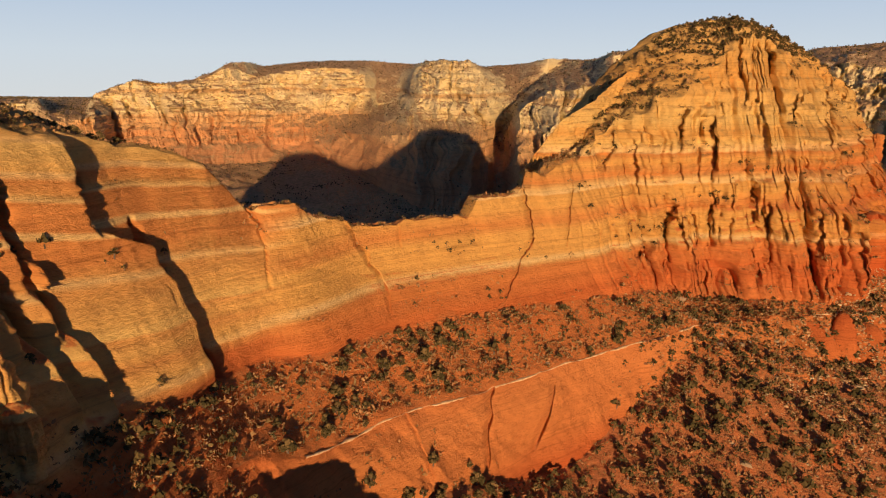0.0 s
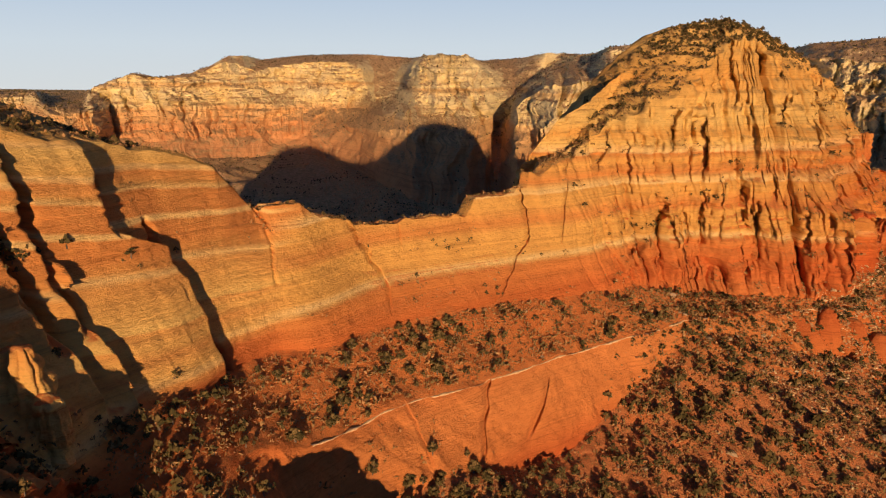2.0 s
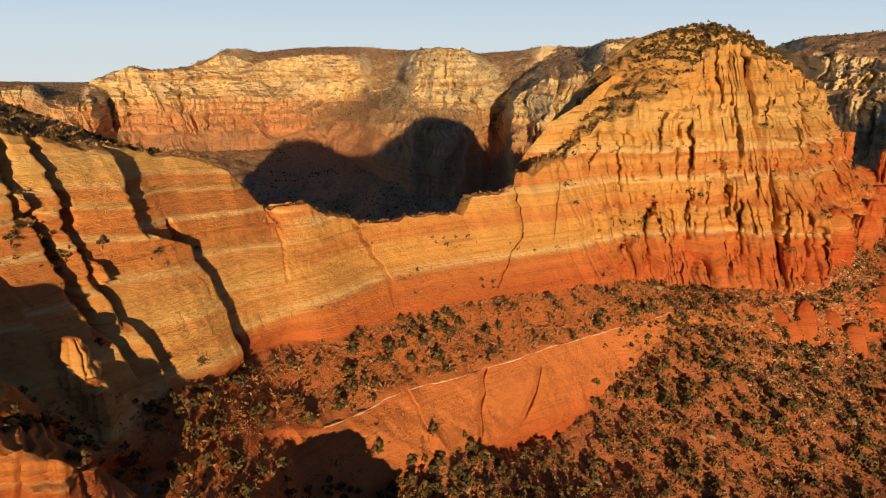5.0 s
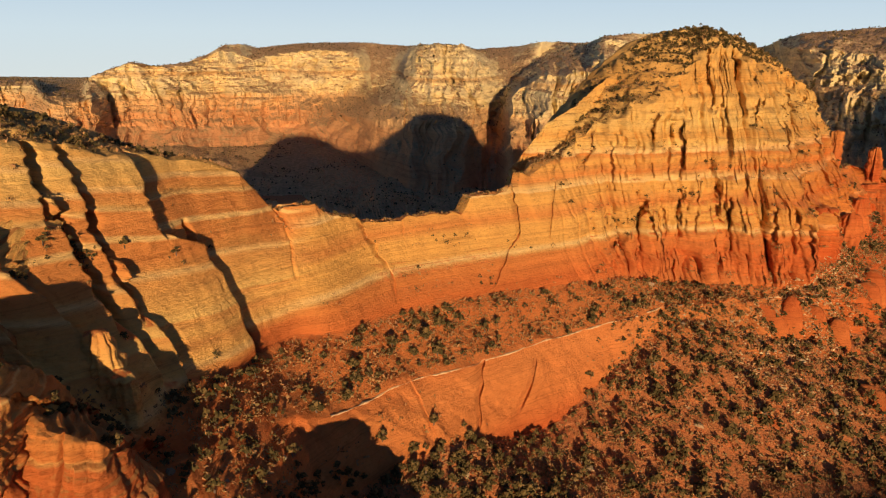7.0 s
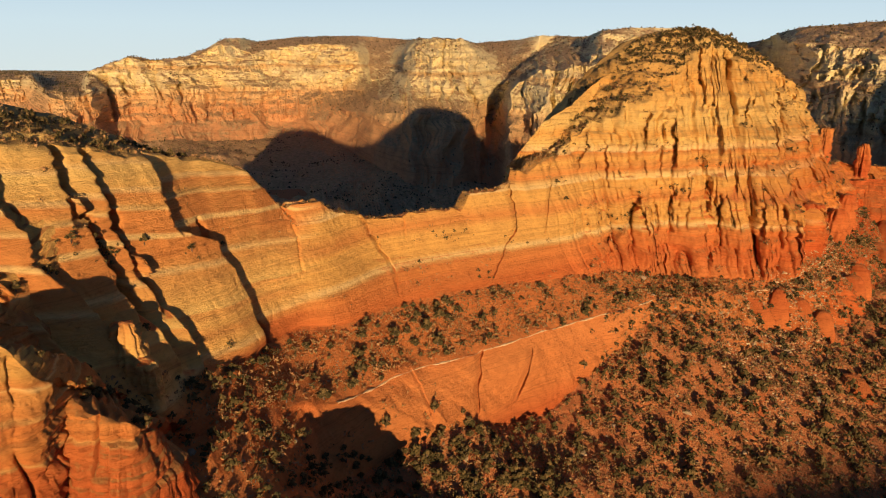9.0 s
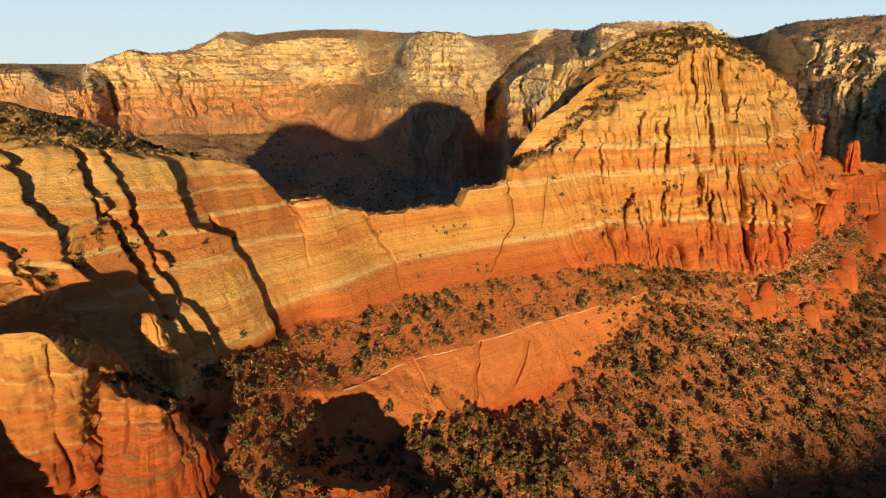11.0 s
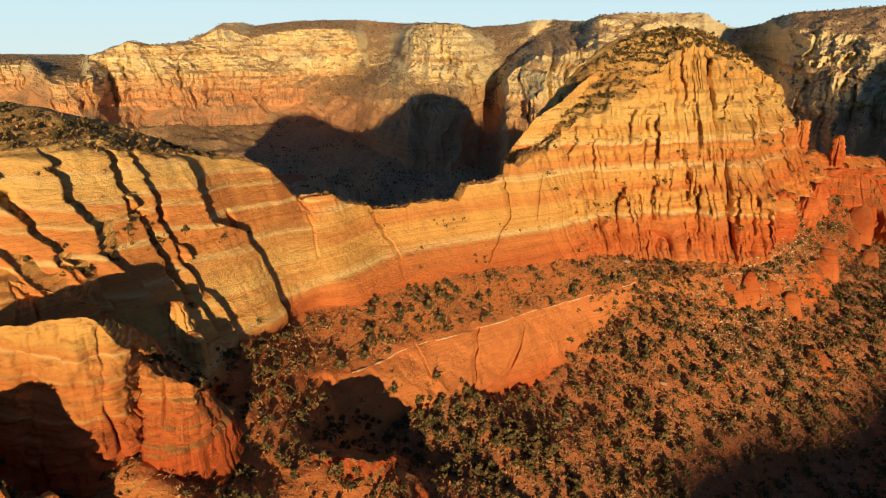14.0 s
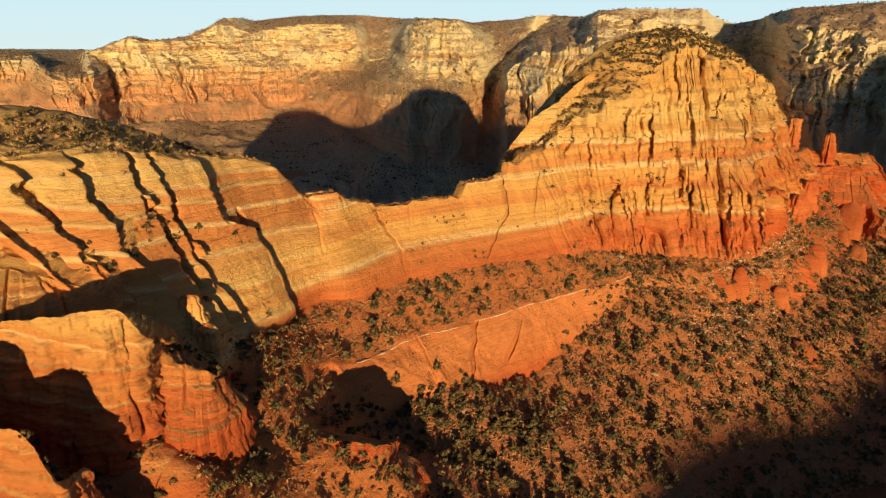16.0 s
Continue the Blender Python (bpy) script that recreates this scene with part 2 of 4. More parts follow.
far_rock = rock_material("far cream and red sandstone", -100, 230, [
    (-100, FAR_RED), (-50, FAR_RED), (-20, FAR_RUST), (0, FAR_RUST), (12, FAR_ORANGE), (30, FAR_ORANGE), (40, (0.78, 0.58, 0.32)), (50, FAR_CREAM), (90, FAR_PALE), (104, (0.72, 0.53, 0.28)), (110, FAR_PALE), (125, FAR_CREAM), (150, FAR_PALE),
    (165, FAR_CREAM), (190, FAR_PALE), (230, FAR_CREAM)],
    soil=(0.66, 0.42, 0.235), soil2=(0.46, 0.32, 0.16), flat=(0.80, 0.93), size=7.0, warp=6.0, grit=0.8, high=(0.66, 0.44, 0.26), high2=(0.46, 0.31, 0.175), high_at=(40, 100))

crag_rock = rock_material("red and gold buttress sandstone", 50, 130, [
    (50, RED), (86, RED), (91, (0.49, 0.14, 0.045)), (94, RUST), (96.0, RUST), (96.5, TAN), (97.0, RUSTY), (100, ORANGE), (103.4, RUSTY), (103.8, TAN), (104.3, ORANGE),
    (108, WEST_ORANGE), (108.4, WEST_LIP), (108.9, ORANGE), (111, GOLD), (115, WEST_GOLD), (130, WEST_YELLOW)],
    soil=(0.54, 0.24, 0.08), soil2=(0.48, 0.25, 0.09), flat=(0.70, 0.88), dip=0.25, warp=0.5)
red_rock = rock_material("smooth red sandstone", 20, 120, [(20, RED), (50, (0.52, 0.165, 0.052)), (66, RED), (80, RUST), (92, RED), (104, RUST), (120, ORANGE)],
                         soil=(0.54, 0.19, 0.06), soil2=(0.46, 0.18, 0.07), flat=(0.80, 0.95), warp=1.5)
pale_rock, pn_, pl_, pb_ = shader("pale thin bed", 0.9)
pt = tex(pn_, pl_, pn_.new("ShaderNodeNewGeometry").outputs["Position"], 0.9, 6, 0.7)
pr = ramp(pn_, [(0.3, (0.50, 0.27, 0.13)), (0.5, (0.70, 0.50, 0.30)), (0.7, (0.78, 0.62, 0.42))])
pl_.new(pt.outputs[0], pr.inputs[0])
pl_.new(pr.outputs[0], pb_.inputs["Base Color"])

# ---- the ridge and the ground before it, station by station along its length ----
RIM = [(-168, 0, 149), (-134, 57, 149), (-103, 92, 146), (-90, 115, 142), (-82, 140, 137), (-76, 160, 132), (-60.7, 179.5, 122.4),
       (-46, 183, 114.5), (-28, 201, 105.5), (0, 219, 102), (14.7, 228.5, 108), (40, 244, 114), (65, 267, 128), (104, 277, 146),
       (132, 306, 166), (160, 322, 160), (190, 338, 149), (213, 350, 136), (228, 364, 102), (262, 376, 96), (310, 390, 90)]
CAP = [(-200, 0, 158), (-170, 68, 160), (-127, 108, 158), (-108, 134, 151), (-98, 158, 141), (-88, 174, 133), (-64, 186, 122.4),
       (-49, 188, 114.5), (-31, 206, 105.5), (-3, 224, 102), (11.7, 233.5, 108), (36, 249, 114), (58, 312, 132), (92, 322, 166),
       (130, 338, 176), (158, 347, 172), (184, 355, 160), (206, 365, 140), (224, 372, 102), (258, 384, 96), (306, 398, 90)]
MID = [(-142, -8, 114), (-107, 60, 122), (-84, 90, 119), (-77, 112, 114), (-66, 133, 108), (-62, 149, 107), (-54, 166, 104),
       (-40, 178, 98), (-22, 197, 90), (5, 213, 89), (22, 222, 90), (50, 236, 92), (72, 254, 97), (104, 264, 98),
       (130, 268, 99), (160, 262, 96), (188, 288, 96), (212, 312, 96), (232, 340, 90), (262, 358, 84), (312, 372, 78)]
FOOT = [(-126, -15, 80), (-97, 61, 112), (-72, 90, 100), (-63, 108, 90), (-54, 128, 84), (-52, 144, 80), (-46, 160, 79),
        (-32, 166, 77), (-14, 186, 77), (14, 203, 76), (32, 212, 75), (56, 226, 73), (78, 239, 71), (104, 248, 66),
        (132, 246, 66), (158, 246, 66), (190, 279, 78), (215, 302, 80), (238, 330, 78), (265, 351, 74), (318, 355, 58)]
EDGE = [(-85, -30, 70), (-60, 54, 79), (-58, 85, 82), (-52, 98, 79), (-46, 110, 76), (-40, 120, 72), (-33, 128, 68),
        (-22, 142, 65.5), (-8, 158, 64), (14, 172, 63.5), (32, 186, 63), (52, 200, 62.5), (75, 215, 62), (98, 229, 62),
        (125, 237, 62), (152, 241, 62), (187, 259, 61), (217, 283, 60), (246, 309, 58), (273, 333, 56), (325, 345, 52)]
SLAB = [(-60, -35, 55), (-45, 45, 72), (-42, 72, 72), (-36, 84, 70), (-30, 96, 62), (-30, 112, 54), (-22, 124, 48),
        (-8, 140, 47), (4, 150, 46), (24, 167, 38), (40, 178, 36), (58, 194, 42), (76, 210, 50), (99, 225, 58),
        (131, 227, 51), (160, 229, 47), (194, 250, 47), (223, 276, 49), (250, 306, 52), (280, 328, 50), (335, 335, 46)]
APRON = [(-20, -40, 30), (0, 30, 40), (-22, 66, 66), (-14, 76, 66), (-8, 92, 48), (2, 104, 42), (12, 113, 36),
         (20, 124, 33), (32, 132, 31), (48, 142, 30), (62, 150, 28), (80, 160, 29), (98, 170, 32), (120, 180, 36),
         (142, 190, 37), (165, 196, 34), (200, 215, 36), (235, 240, 38), (268, 262, 38), (300, 285, 38), (360, 300, 36)]
OUTER = [(20, -60, 2), (30, 0, 10), (32, 25, 14), (36, 40, 14), (42, 55, 13), (48, 65, 12), (55, 75, 10),
         (64, 82, 9), (74, 88, 8), (86, 95, 8), (98, 102, 8), (112, 112, 9), (128, 120, 10), (145, 128, 12),
         (165, 134, 13), (190, 140, 13), (220, 150, 13), (255, 165, 13), (290, 180, 13), (320, 195, 13), (375, 205, 13)]
COLS = 1260
fine = np.linspace(0, 20, 4001)
along = spline(MID, fine)
arc_fine = np.concatenate([[0], np.cumsum(np.linalg.norm(np.diff(along[:, :2], axis=0), axis=1))])
arc_fine += 186.05 - np.interp(6.0, fine, arc_fine)          # counted from the saddle
close = np.interp(fine, [0, 0.3, 0.6, 16.8, 17.6, 20], [0.3, 0.3, 1, 1, 0.45, 0.3])        # finer where it is seen near
share = np.concatenate([[0], np.cumsum(np.diff(arc_fine) * close[1:])])
arc = np.interp(np.linspace(0, share[-1], COLS), share, arc_fine)
st = np.interp(arc, arc_fine, fine)
out_dir = np.gradient(spline(MID, st)[:, :2], axis=0)
kern = np.ones(101) / 101
out_dir = np.stack([np.convolve(np.pad(out_dir[:, i], 50, mode="edge"), kern, "valid") for i in (0, 1)], 1)
out_dir /= np.linalg.norm(out_dir, axis=1)[:, None]
OUT = np.stack([out_dir[:, 1], -out_dir[:, 0]], 1)

lines = [spline(k, st) for k in (CAP, RIM, MID, FOOT, EDGE, SLAB, APRON, OUTER)]
back = lines[0].copy()
back[:, :2] -= OUT * 110
back[:, 2] = -95
lines.insert(0, back)
# the crest of the thin fin steps down bed by bed: place along the ridge, height
CREST = [(159.8, 134.8), (172, 132), (181.6, 126.3), (182.3, 125.2), (186.9, 119.3), (192.3, 113.8), (195, 113.4), (197.3, 114.8), (209.9, 114.6), (214.8, 110.1),
         (220.6, 108.4), (228.2, 106.7), (230.5, 104.1), (233.6, 104.4), (245.8, 102.6), (248.1, 102.9), (252.7, 102.3), (255, 103), (272.9, 102.1), (278.3, 108.4),
         (297, 108.5), (298.6, 109.6), (303.5, 109.6), (303.9, 115.4), (309.6, 114.1), (315, 117.8), (326.1, 117.1), (329.9, 121.9), (337.5, 124)]
fin = smooth(4.6, 5.2, st) * (1 - smooth(11.6, 12.0, st))
crest = np.interp(arc, [c[0] for c in CREST], [c[1] for c in CREST])
lines[2][:, 2] += fin * (crest - lines[2][:, 2]) + 0.35 * vnoise(arc / 2.2, 0, 0, 8)
thin_fin = smooth(5.2, 6.0, st) * (1 - smooth(11.6, 12.0, st))
lines[1][:, 2] += thin_fin * (crest - 0.4 - lines[1][:, 2]) + 0.35 * vnoise(arc / 2.2, 3, 0, 8)
COUNTS = [40, 56, 120, 100, 50, 55, 60, 24]
rows, level = [], []
for i, cnt in enumerate(COUNTS):
    for k in range(cnt if i < len(COUNTS) - 1 else cnt + 1):
        rows.append(lines[i] * (1 - k / cnt) + lines[i + 1] * (k / cnt))
        level.append(i + k / cnt)
P = np.stack(rows)
LEV = np.array(level)[:, None] * np.ones((1, COLS))
ARC, ST = np.ones((len(rows), 1)) * arc, np.ones((len(rows), 1)) * st
Z = P[..., 2].copy()
wall = smooth(1.9, 2.05, LEV) * (1 - smooth(3.85, 4.1, LEV))
slab = smooth(4.97, 5.03, LEV) * (1 - smooth(5.8, 6.1, LEV))
crown = smooth(1.05, 1.2, LEV) * (1 - smooth(1.9, 2.05, LEV)) * smooth(11.0, 11.4, ST) * (1 - smooth(17, 17.8, ST))
loose = 1 - np.clip(wall + slab, 0, 1)
knob = smooth(10.5, 13, ST)
left = 1 - smooth(5.0, 6.2, ST)
zw = Z + 0.25 * np.minimum(P[..., 0] + 50, 0) + 0.8 * vnoise(ARC / 30, Z / 30, 0, 77)
bed = strata(zw) - 1.0
JX = np.interp(ST, [0, 6, 7.5, 9, 12, 20], [-0.50, -0.50, -0.15, 0.40, 0.55, 0.60])      # the way the upright joints run into the rock
JY = np.sqrt(1 - JX ** 2)
JX, JY = JX * (1 - left) - OUT[None, :, 0] * left, JY * (1 - left) - OUT[None, :, 1] * left
C = np.zeros_like(Z)                             # how deep the joints are
drift = ARC + (2.5 - 2.0 * knob) * vnoise(ARC / 20, Z / 14, 0, 12)


def lobes(size, lean, seed):
    """Rounded buttresses with sharp joints between them, 0 to about 0.9."""
    return np.sqrt(np.abs(vnoise(drift / size, Z / lean, 0, seed)))


def joints(size, seed, thin=0.05):
    """Thin upright cracks, 0 to 1."""
    n = vnoise(drift / size, Z / 40, 0, seed)
    gate = smooth(-0.15, 0.25, vnoise(ARC / 8, Z / 13, 3, seed + 1))
    return np.exp(-(n / thin) ** 2) * gate


low = 1 - smooth(92, 100, Z)                     # the red columns under the upper cliff
lw, iw = ledges(zw - 0.9, WEST_BEDS, 0.72)
le, ie = ledges(zw, EAST_BEDS)
west = 1 - smooth(6.3, 7.2, ST)
step_out = lw * west + le * (1 - west)
number = np.where(west > 0.5, iw, ie)
block = hashed(number, np.floor(ARC / 7 + hashed(number, number * 0, number * 0, 3) * 7), number * 0, 5) - 0.5      # beds break back by blocks
patchy = 0.55 + 0.6 * smooth(-0.5, 0.5, vnoise(ARC / 22, Z / 9, 0, 78))
D = wall * bed * (0.4 + 0.6 * knob - 0.15 * left) * patchy
D += wall * (step_out * (0.08 + 0.24 * knob) * (0.5 + 0.7 * patchy) + block * (0.12 + 1.43 * knob + 0.2 * left))
D += wall * knob * ((lobes(17, 90, 21) - 0.6) * 6.5 + (lobes(6.5, 45, 24) - 0.6) * (3.2 + 4.2 * low) + (lobes(2.8, 30, 27) - 0.6) * 1.3)
D += wall * knob * smooth(106, 120, Z) * ((lobes(4.2, 60, 28) - 0.6) * 4.0 + (lobes(1.9, 30, 29) - 0.6) * 1.5)
# west of the saddle the wall stands in faces that turn to the south, each cut back behind the next
edges = [58, 72, 85, 97, 109, 124.5, 132.5, 150 + 12 * smooth(119, 111, Z), 196]
edges = [e + 1.3 * vnoise(Z / 6, i * 3.7, 0, 66) for i, e in enumerate(edges)]
saw = np.zeros_like(Z)
for e0, e1 in zip(edges[:-1], edges[1:]):
    inside = (ARC >= e0) & (ARC < e1)
    saw += inside * ((ARC - e0) / (e1 - e0) - 0.5) * np.minimum(5.5, 0.42 * (e1 - e0))
D += wall * saw * (1 - smooth(5.6, 6.6, ST)) * smooth(0.5, 1.0, ST)
D += wall * left * ((lobes(30, 200, 31) - 0.6) * 0.5)
for wide, tall, reach in ((9.0, 24.0, 3.4), (4.6, 15.0, 1.7)):            # blocky pillars, tier upon tier
    tier = np.floor(Z / tall + 0.35 * vnoise(ARC / 25, 0, 0, 67))
    zero = tier * 0
    pos = drift / wide + 5 * hashed(tier, zero, zero, 68) + 0.25 * vnoise(Z / 7, ARC / 30, 0, 69)
    pid = np.floor(pos)
    D += wall * knob * reach * ((hashed(pid, tier, zero, 70) - 0.5) + (hashed(pid, tier, zero, 71) - 0.5) * 1.2 * (pos - pid - 0.5))
D += wall * (1 - knob) * (1 - left) * (lobes(14, 60, 37) - 0.6) * 0.12
cutoff = 1 - knob * smooth(0.62, 0.66, hashed(number, np.floor(ARC / 9), number * 0, 46))
C += wall * cutoff * (joints(9, 40, 0.07) * 3.2 + joints(5, 44, 0.08) * (1.6 + 1.4 * low) + joints(3.1, 48, 0.10) * 2.2) * (0.04 + 0.96 * knob)
C += wall * knob * (joints(2.1, 52, 0.10) * 1.5 + joints(4.3, 56, 0.05) * 2.6 + joints(1.3, 60, 0.12) * 0.8)
C += wall * knob * cutoff * (np.maximum(0, 0.42 - lobes(6.5, 45, 24)) * (4 + 6 * low) + np.maximum(0, 0.4 - lobes(17, 90, 21)) * 8)
# spurs and side towers: place along the ridge, half width, reach, from which level down, how steep on top
for a0, w, d, l0, l1, l2 in [(455, 4.5, 9, 2.95, 3.15, 4.6), (437, 4, 5, 2.9, 3.1, 4.4)]:
    shape = 1 / (1 + np.abs((ARC - a0 + 1.5 * vnoise(Z / 9, a0, 0, 71)) / w) ** 6)
    D += d * shape * smooth(l0, l1, LEV) * (1 - smooth(l2 - 0.6, l2, LEV))
for a0, w, d in [(434, 4, 7), (445, 3.2, 6), (457, 4, 7), (395, 7, 6), (408, 4, 5), (472, 4, 6)]:
    D += d / (1 + np.abs((ARC - a0) / w) ** 4) * smooth(4.6, 5.1, LEV) * (1 - smooth(6.1, 6.5, LEV))
D += wall * ((0.2 + 0.12 * knob) * fbm(ARC / 3, Z / 3, 0, 3, 5) + (0.06 + 0.72 * knob) * (0.7 - ridged(ARC / 4.5, Z / 4.0, 0, 3, 6)) * 1.6)
D += crown * (bed * 2.2 + (lobes(9, 50, 41) - 0.6) * 3.0 + 0.8 * fbm(ARC / 4, Z / 4, 0, 3, 15))
D += slab * (0.12 * bed + 1.2 * fbm(ARC / 14, Z / 14, 0, 3, 61) + 0.5 * fbm(ARC / 6, Z / 4, 0, 4, 62))
# clefts: place along the ridge and height of the top, the same of the foot, half width, depth
CLEFTS = [(127, 143, 122, 128, 1.5, 3.5), (124, 128, 124, 104, 1.7, 4), (134, 142, 132.7, 124, 1.2, 3), (132.7, 126, 131.5, 104, 1.5, 3.5),
          (153, 139, 149, 119, 1.3, 3.5), (161, 117, 163, 104, 1.2, 3), (163, 106, 167, 78, 1.5, 4), (109, 142, 108, 118, 1.2, 3.5),
          (97, 141, 96, 116, 1.3, 3.5), (84, 141, 82, 112, 1.5, 3.5)]
CLEFTS += [(228, 104, 233, 87, 0.8, 2.6), (233, 87, 231, 80, 0.6, 1.4), (299, 111, 293, 93, 0.8, 3), (293, 93, 270, 78, 0.8, 1.8), (191, 116, 196, 109, 0.8, 2.4),
           (196, 109, 194, 96, 0.7, 1.6), (322, 118, 307, 92, 0.6, 1.8), (246, 104, 244, 96, 0.5, 1.0)]
CLEFTS += [(379, 147, 378.9, 113, 2.4, 6), (368, 137, 365, 114, 0.7, 2.4), (350, 124, 348, 110, 0.7, 2.2), (345, 130, 335, 112, 1.0, 3), (418, 160, 412, 143, 1.8, 4.5),
           (431, 153, 422, 132, 1.4, 4), (406, 129, 404.5, 119, 1.6, 3.5), (455, 121, 446, 110, 1.2, 3), (396, 170, 396, 140, 3.4, 3.2), (388, 160, 390, 146, 1.0, 2.5)]
CLEFTS += [(361, 99, 352, 75, 1.5, 4), (346, 91, 339, 79, 1.1, 3), (398, 104, 396, 93, 1.5, 4), (403.4, 99, 400.7, 88, 1.1, 3), (412.6, 113, 410, 101, 1.3, 3.5),
           (444, 110, 436, 101, 1.6, 4), (444, 97, 444, 82, 2.0, 5), (462, 92, 455, 80, 1.6, 4), (422, 95, 421, 83, 1.2, 3), (381, 100, 379, 88, 0.9, 2.4)]
for a1, z1, a0, z0, w, d in CLEFTS:
    off = ARC - a0 - (a1 - a0) * (Z - z0) / (z1 - z0) + min(1, w) * ((0.8 - 0.5 * (a0 > 330)) * vnoise(Z / 3, a0, 0, 55) + 0.4 * vnoise(Z / 0.9, a0, 0, 56) + 0.8 * (hashed(number, number * 0 + a0 // 3, number * 0, 58) - 0.5))
    w = w * (0.95 + 0.55 * vnoise(Z / 4, a0, 2, 57))
    C += np.maximum(wall, crown) * d * 1.3 / (1 + (off / w) ** 8) * smooth(z0 - 3, z0 + 2, Z) * (1 - smooth(z1 - 1, z1 + 2, Z))
for a1, z1, a0, z0, w, d in [(264, 66, 248, 46, 1.0, 3.2), (281, 58, 269, 44, 1.0, 3.2), (228, 66, 224, 52, 0.6, 1.2)]:
    off = ARC - a0 - (a1 - a0) * (Z - z0) / (z1 - z0) + 0.5 * vnoise(Z / 3, a0, 0, 55)
    C += slab * d / (1 + (off / w) ** 6) * smooth(z0 - 3, z0 + 2, Z) * (1 - smooth(z1 - 1, z1 + 2, Z))
rear = smooth(0.15, 0.4, LEV) * (1 - smooth(0.93, 1.05, LEV))          # the side turned away, ledged too
D -= rear * (2.0 * bed + 1.2 * step_out + (lobes(15, 60, 91) - 0.6) * 7 + 1.2 * fbm(ARC / 6, Z / 6, 0, 3, 92))
P[..., 0] += OUT[None, :, 0] * D + JX * C
P[..., 1] += OUT[None, :, 1] * D + JY * C
rough_g = fbm(P[..., 0] / 11, P[..., 1] / 11, 0, 5, 91) * 1.1
P[..., 2] += loose * rough_g * smooth(1.0, 1.2, LEV)
tq = (P[..., 2] + 4.0 * vnoise(ARC / 17, LEV * 6, 0, 81) + 1.6 * vnoise(ARC / 5, LEV * 14, 0, 82)) / 5.2
terrace = (np.floor(tq) + smooth(0.5, 0.95, tq - np.floor(tq)) - tq + 0.5) * 5.2
west_top = smooth(1.55, 1.75, LEV) * (1 - smooth(1.95, 2.0, LEV)) * left
P[..., 2] += terrace * np.maximum(crown * 0.95, west_top * 0.35)
P[..., 2] += 10 * np.exp(-((P[..., 0] + 60) / 13) ** 2 - ((P[..., 1] - 49) / 9) ** 2)         # talus heaped before the buttress
me = sheet("cliff", P, ridge_rock)
tagged(new("cliff", me), "banded red and gold sandstone ridge with talus slopes", "cliff", kind="structure")


# a thin pale bed that crops out along the lip of the lower slab
lip_row = int(np.argmin(np.abs(np.array(level) - 5.0)))
for first, last in ((6.25, 12.2), (12.4, 13.35), (14.55, 15.2)):
    on = (st > first) & (st < last)
    base_, out_ = P[lip_row][on], OUT[on]
    wide = np.clip(0.55 + 0.5 * vnoise(arc[on] / 4, 0, 0, 101) + 0.3 * vnoise(arc[on] / 1.3, 0, 0, 102), 0.12, 1.1)
    ring = [(-0.7, 0.12), (0.15, 0.26), (0.45, 0.05), (0.35, -0.32), (-0.1, -0.55)]
    strip = np.stack([np.stack([base_[:, 0] + out_[:, 0] * a * wide, base_[:, 1] + out_[:, 1] * a * wide, base_[:, 2] + b * wide + 0.08], -1) for a, b in ring])
    tagged(new("ledge", sheet("ledge", strip, pale_rock)), "thin pale sandstone bed along the slab's lip", "ledge", kind="structure")

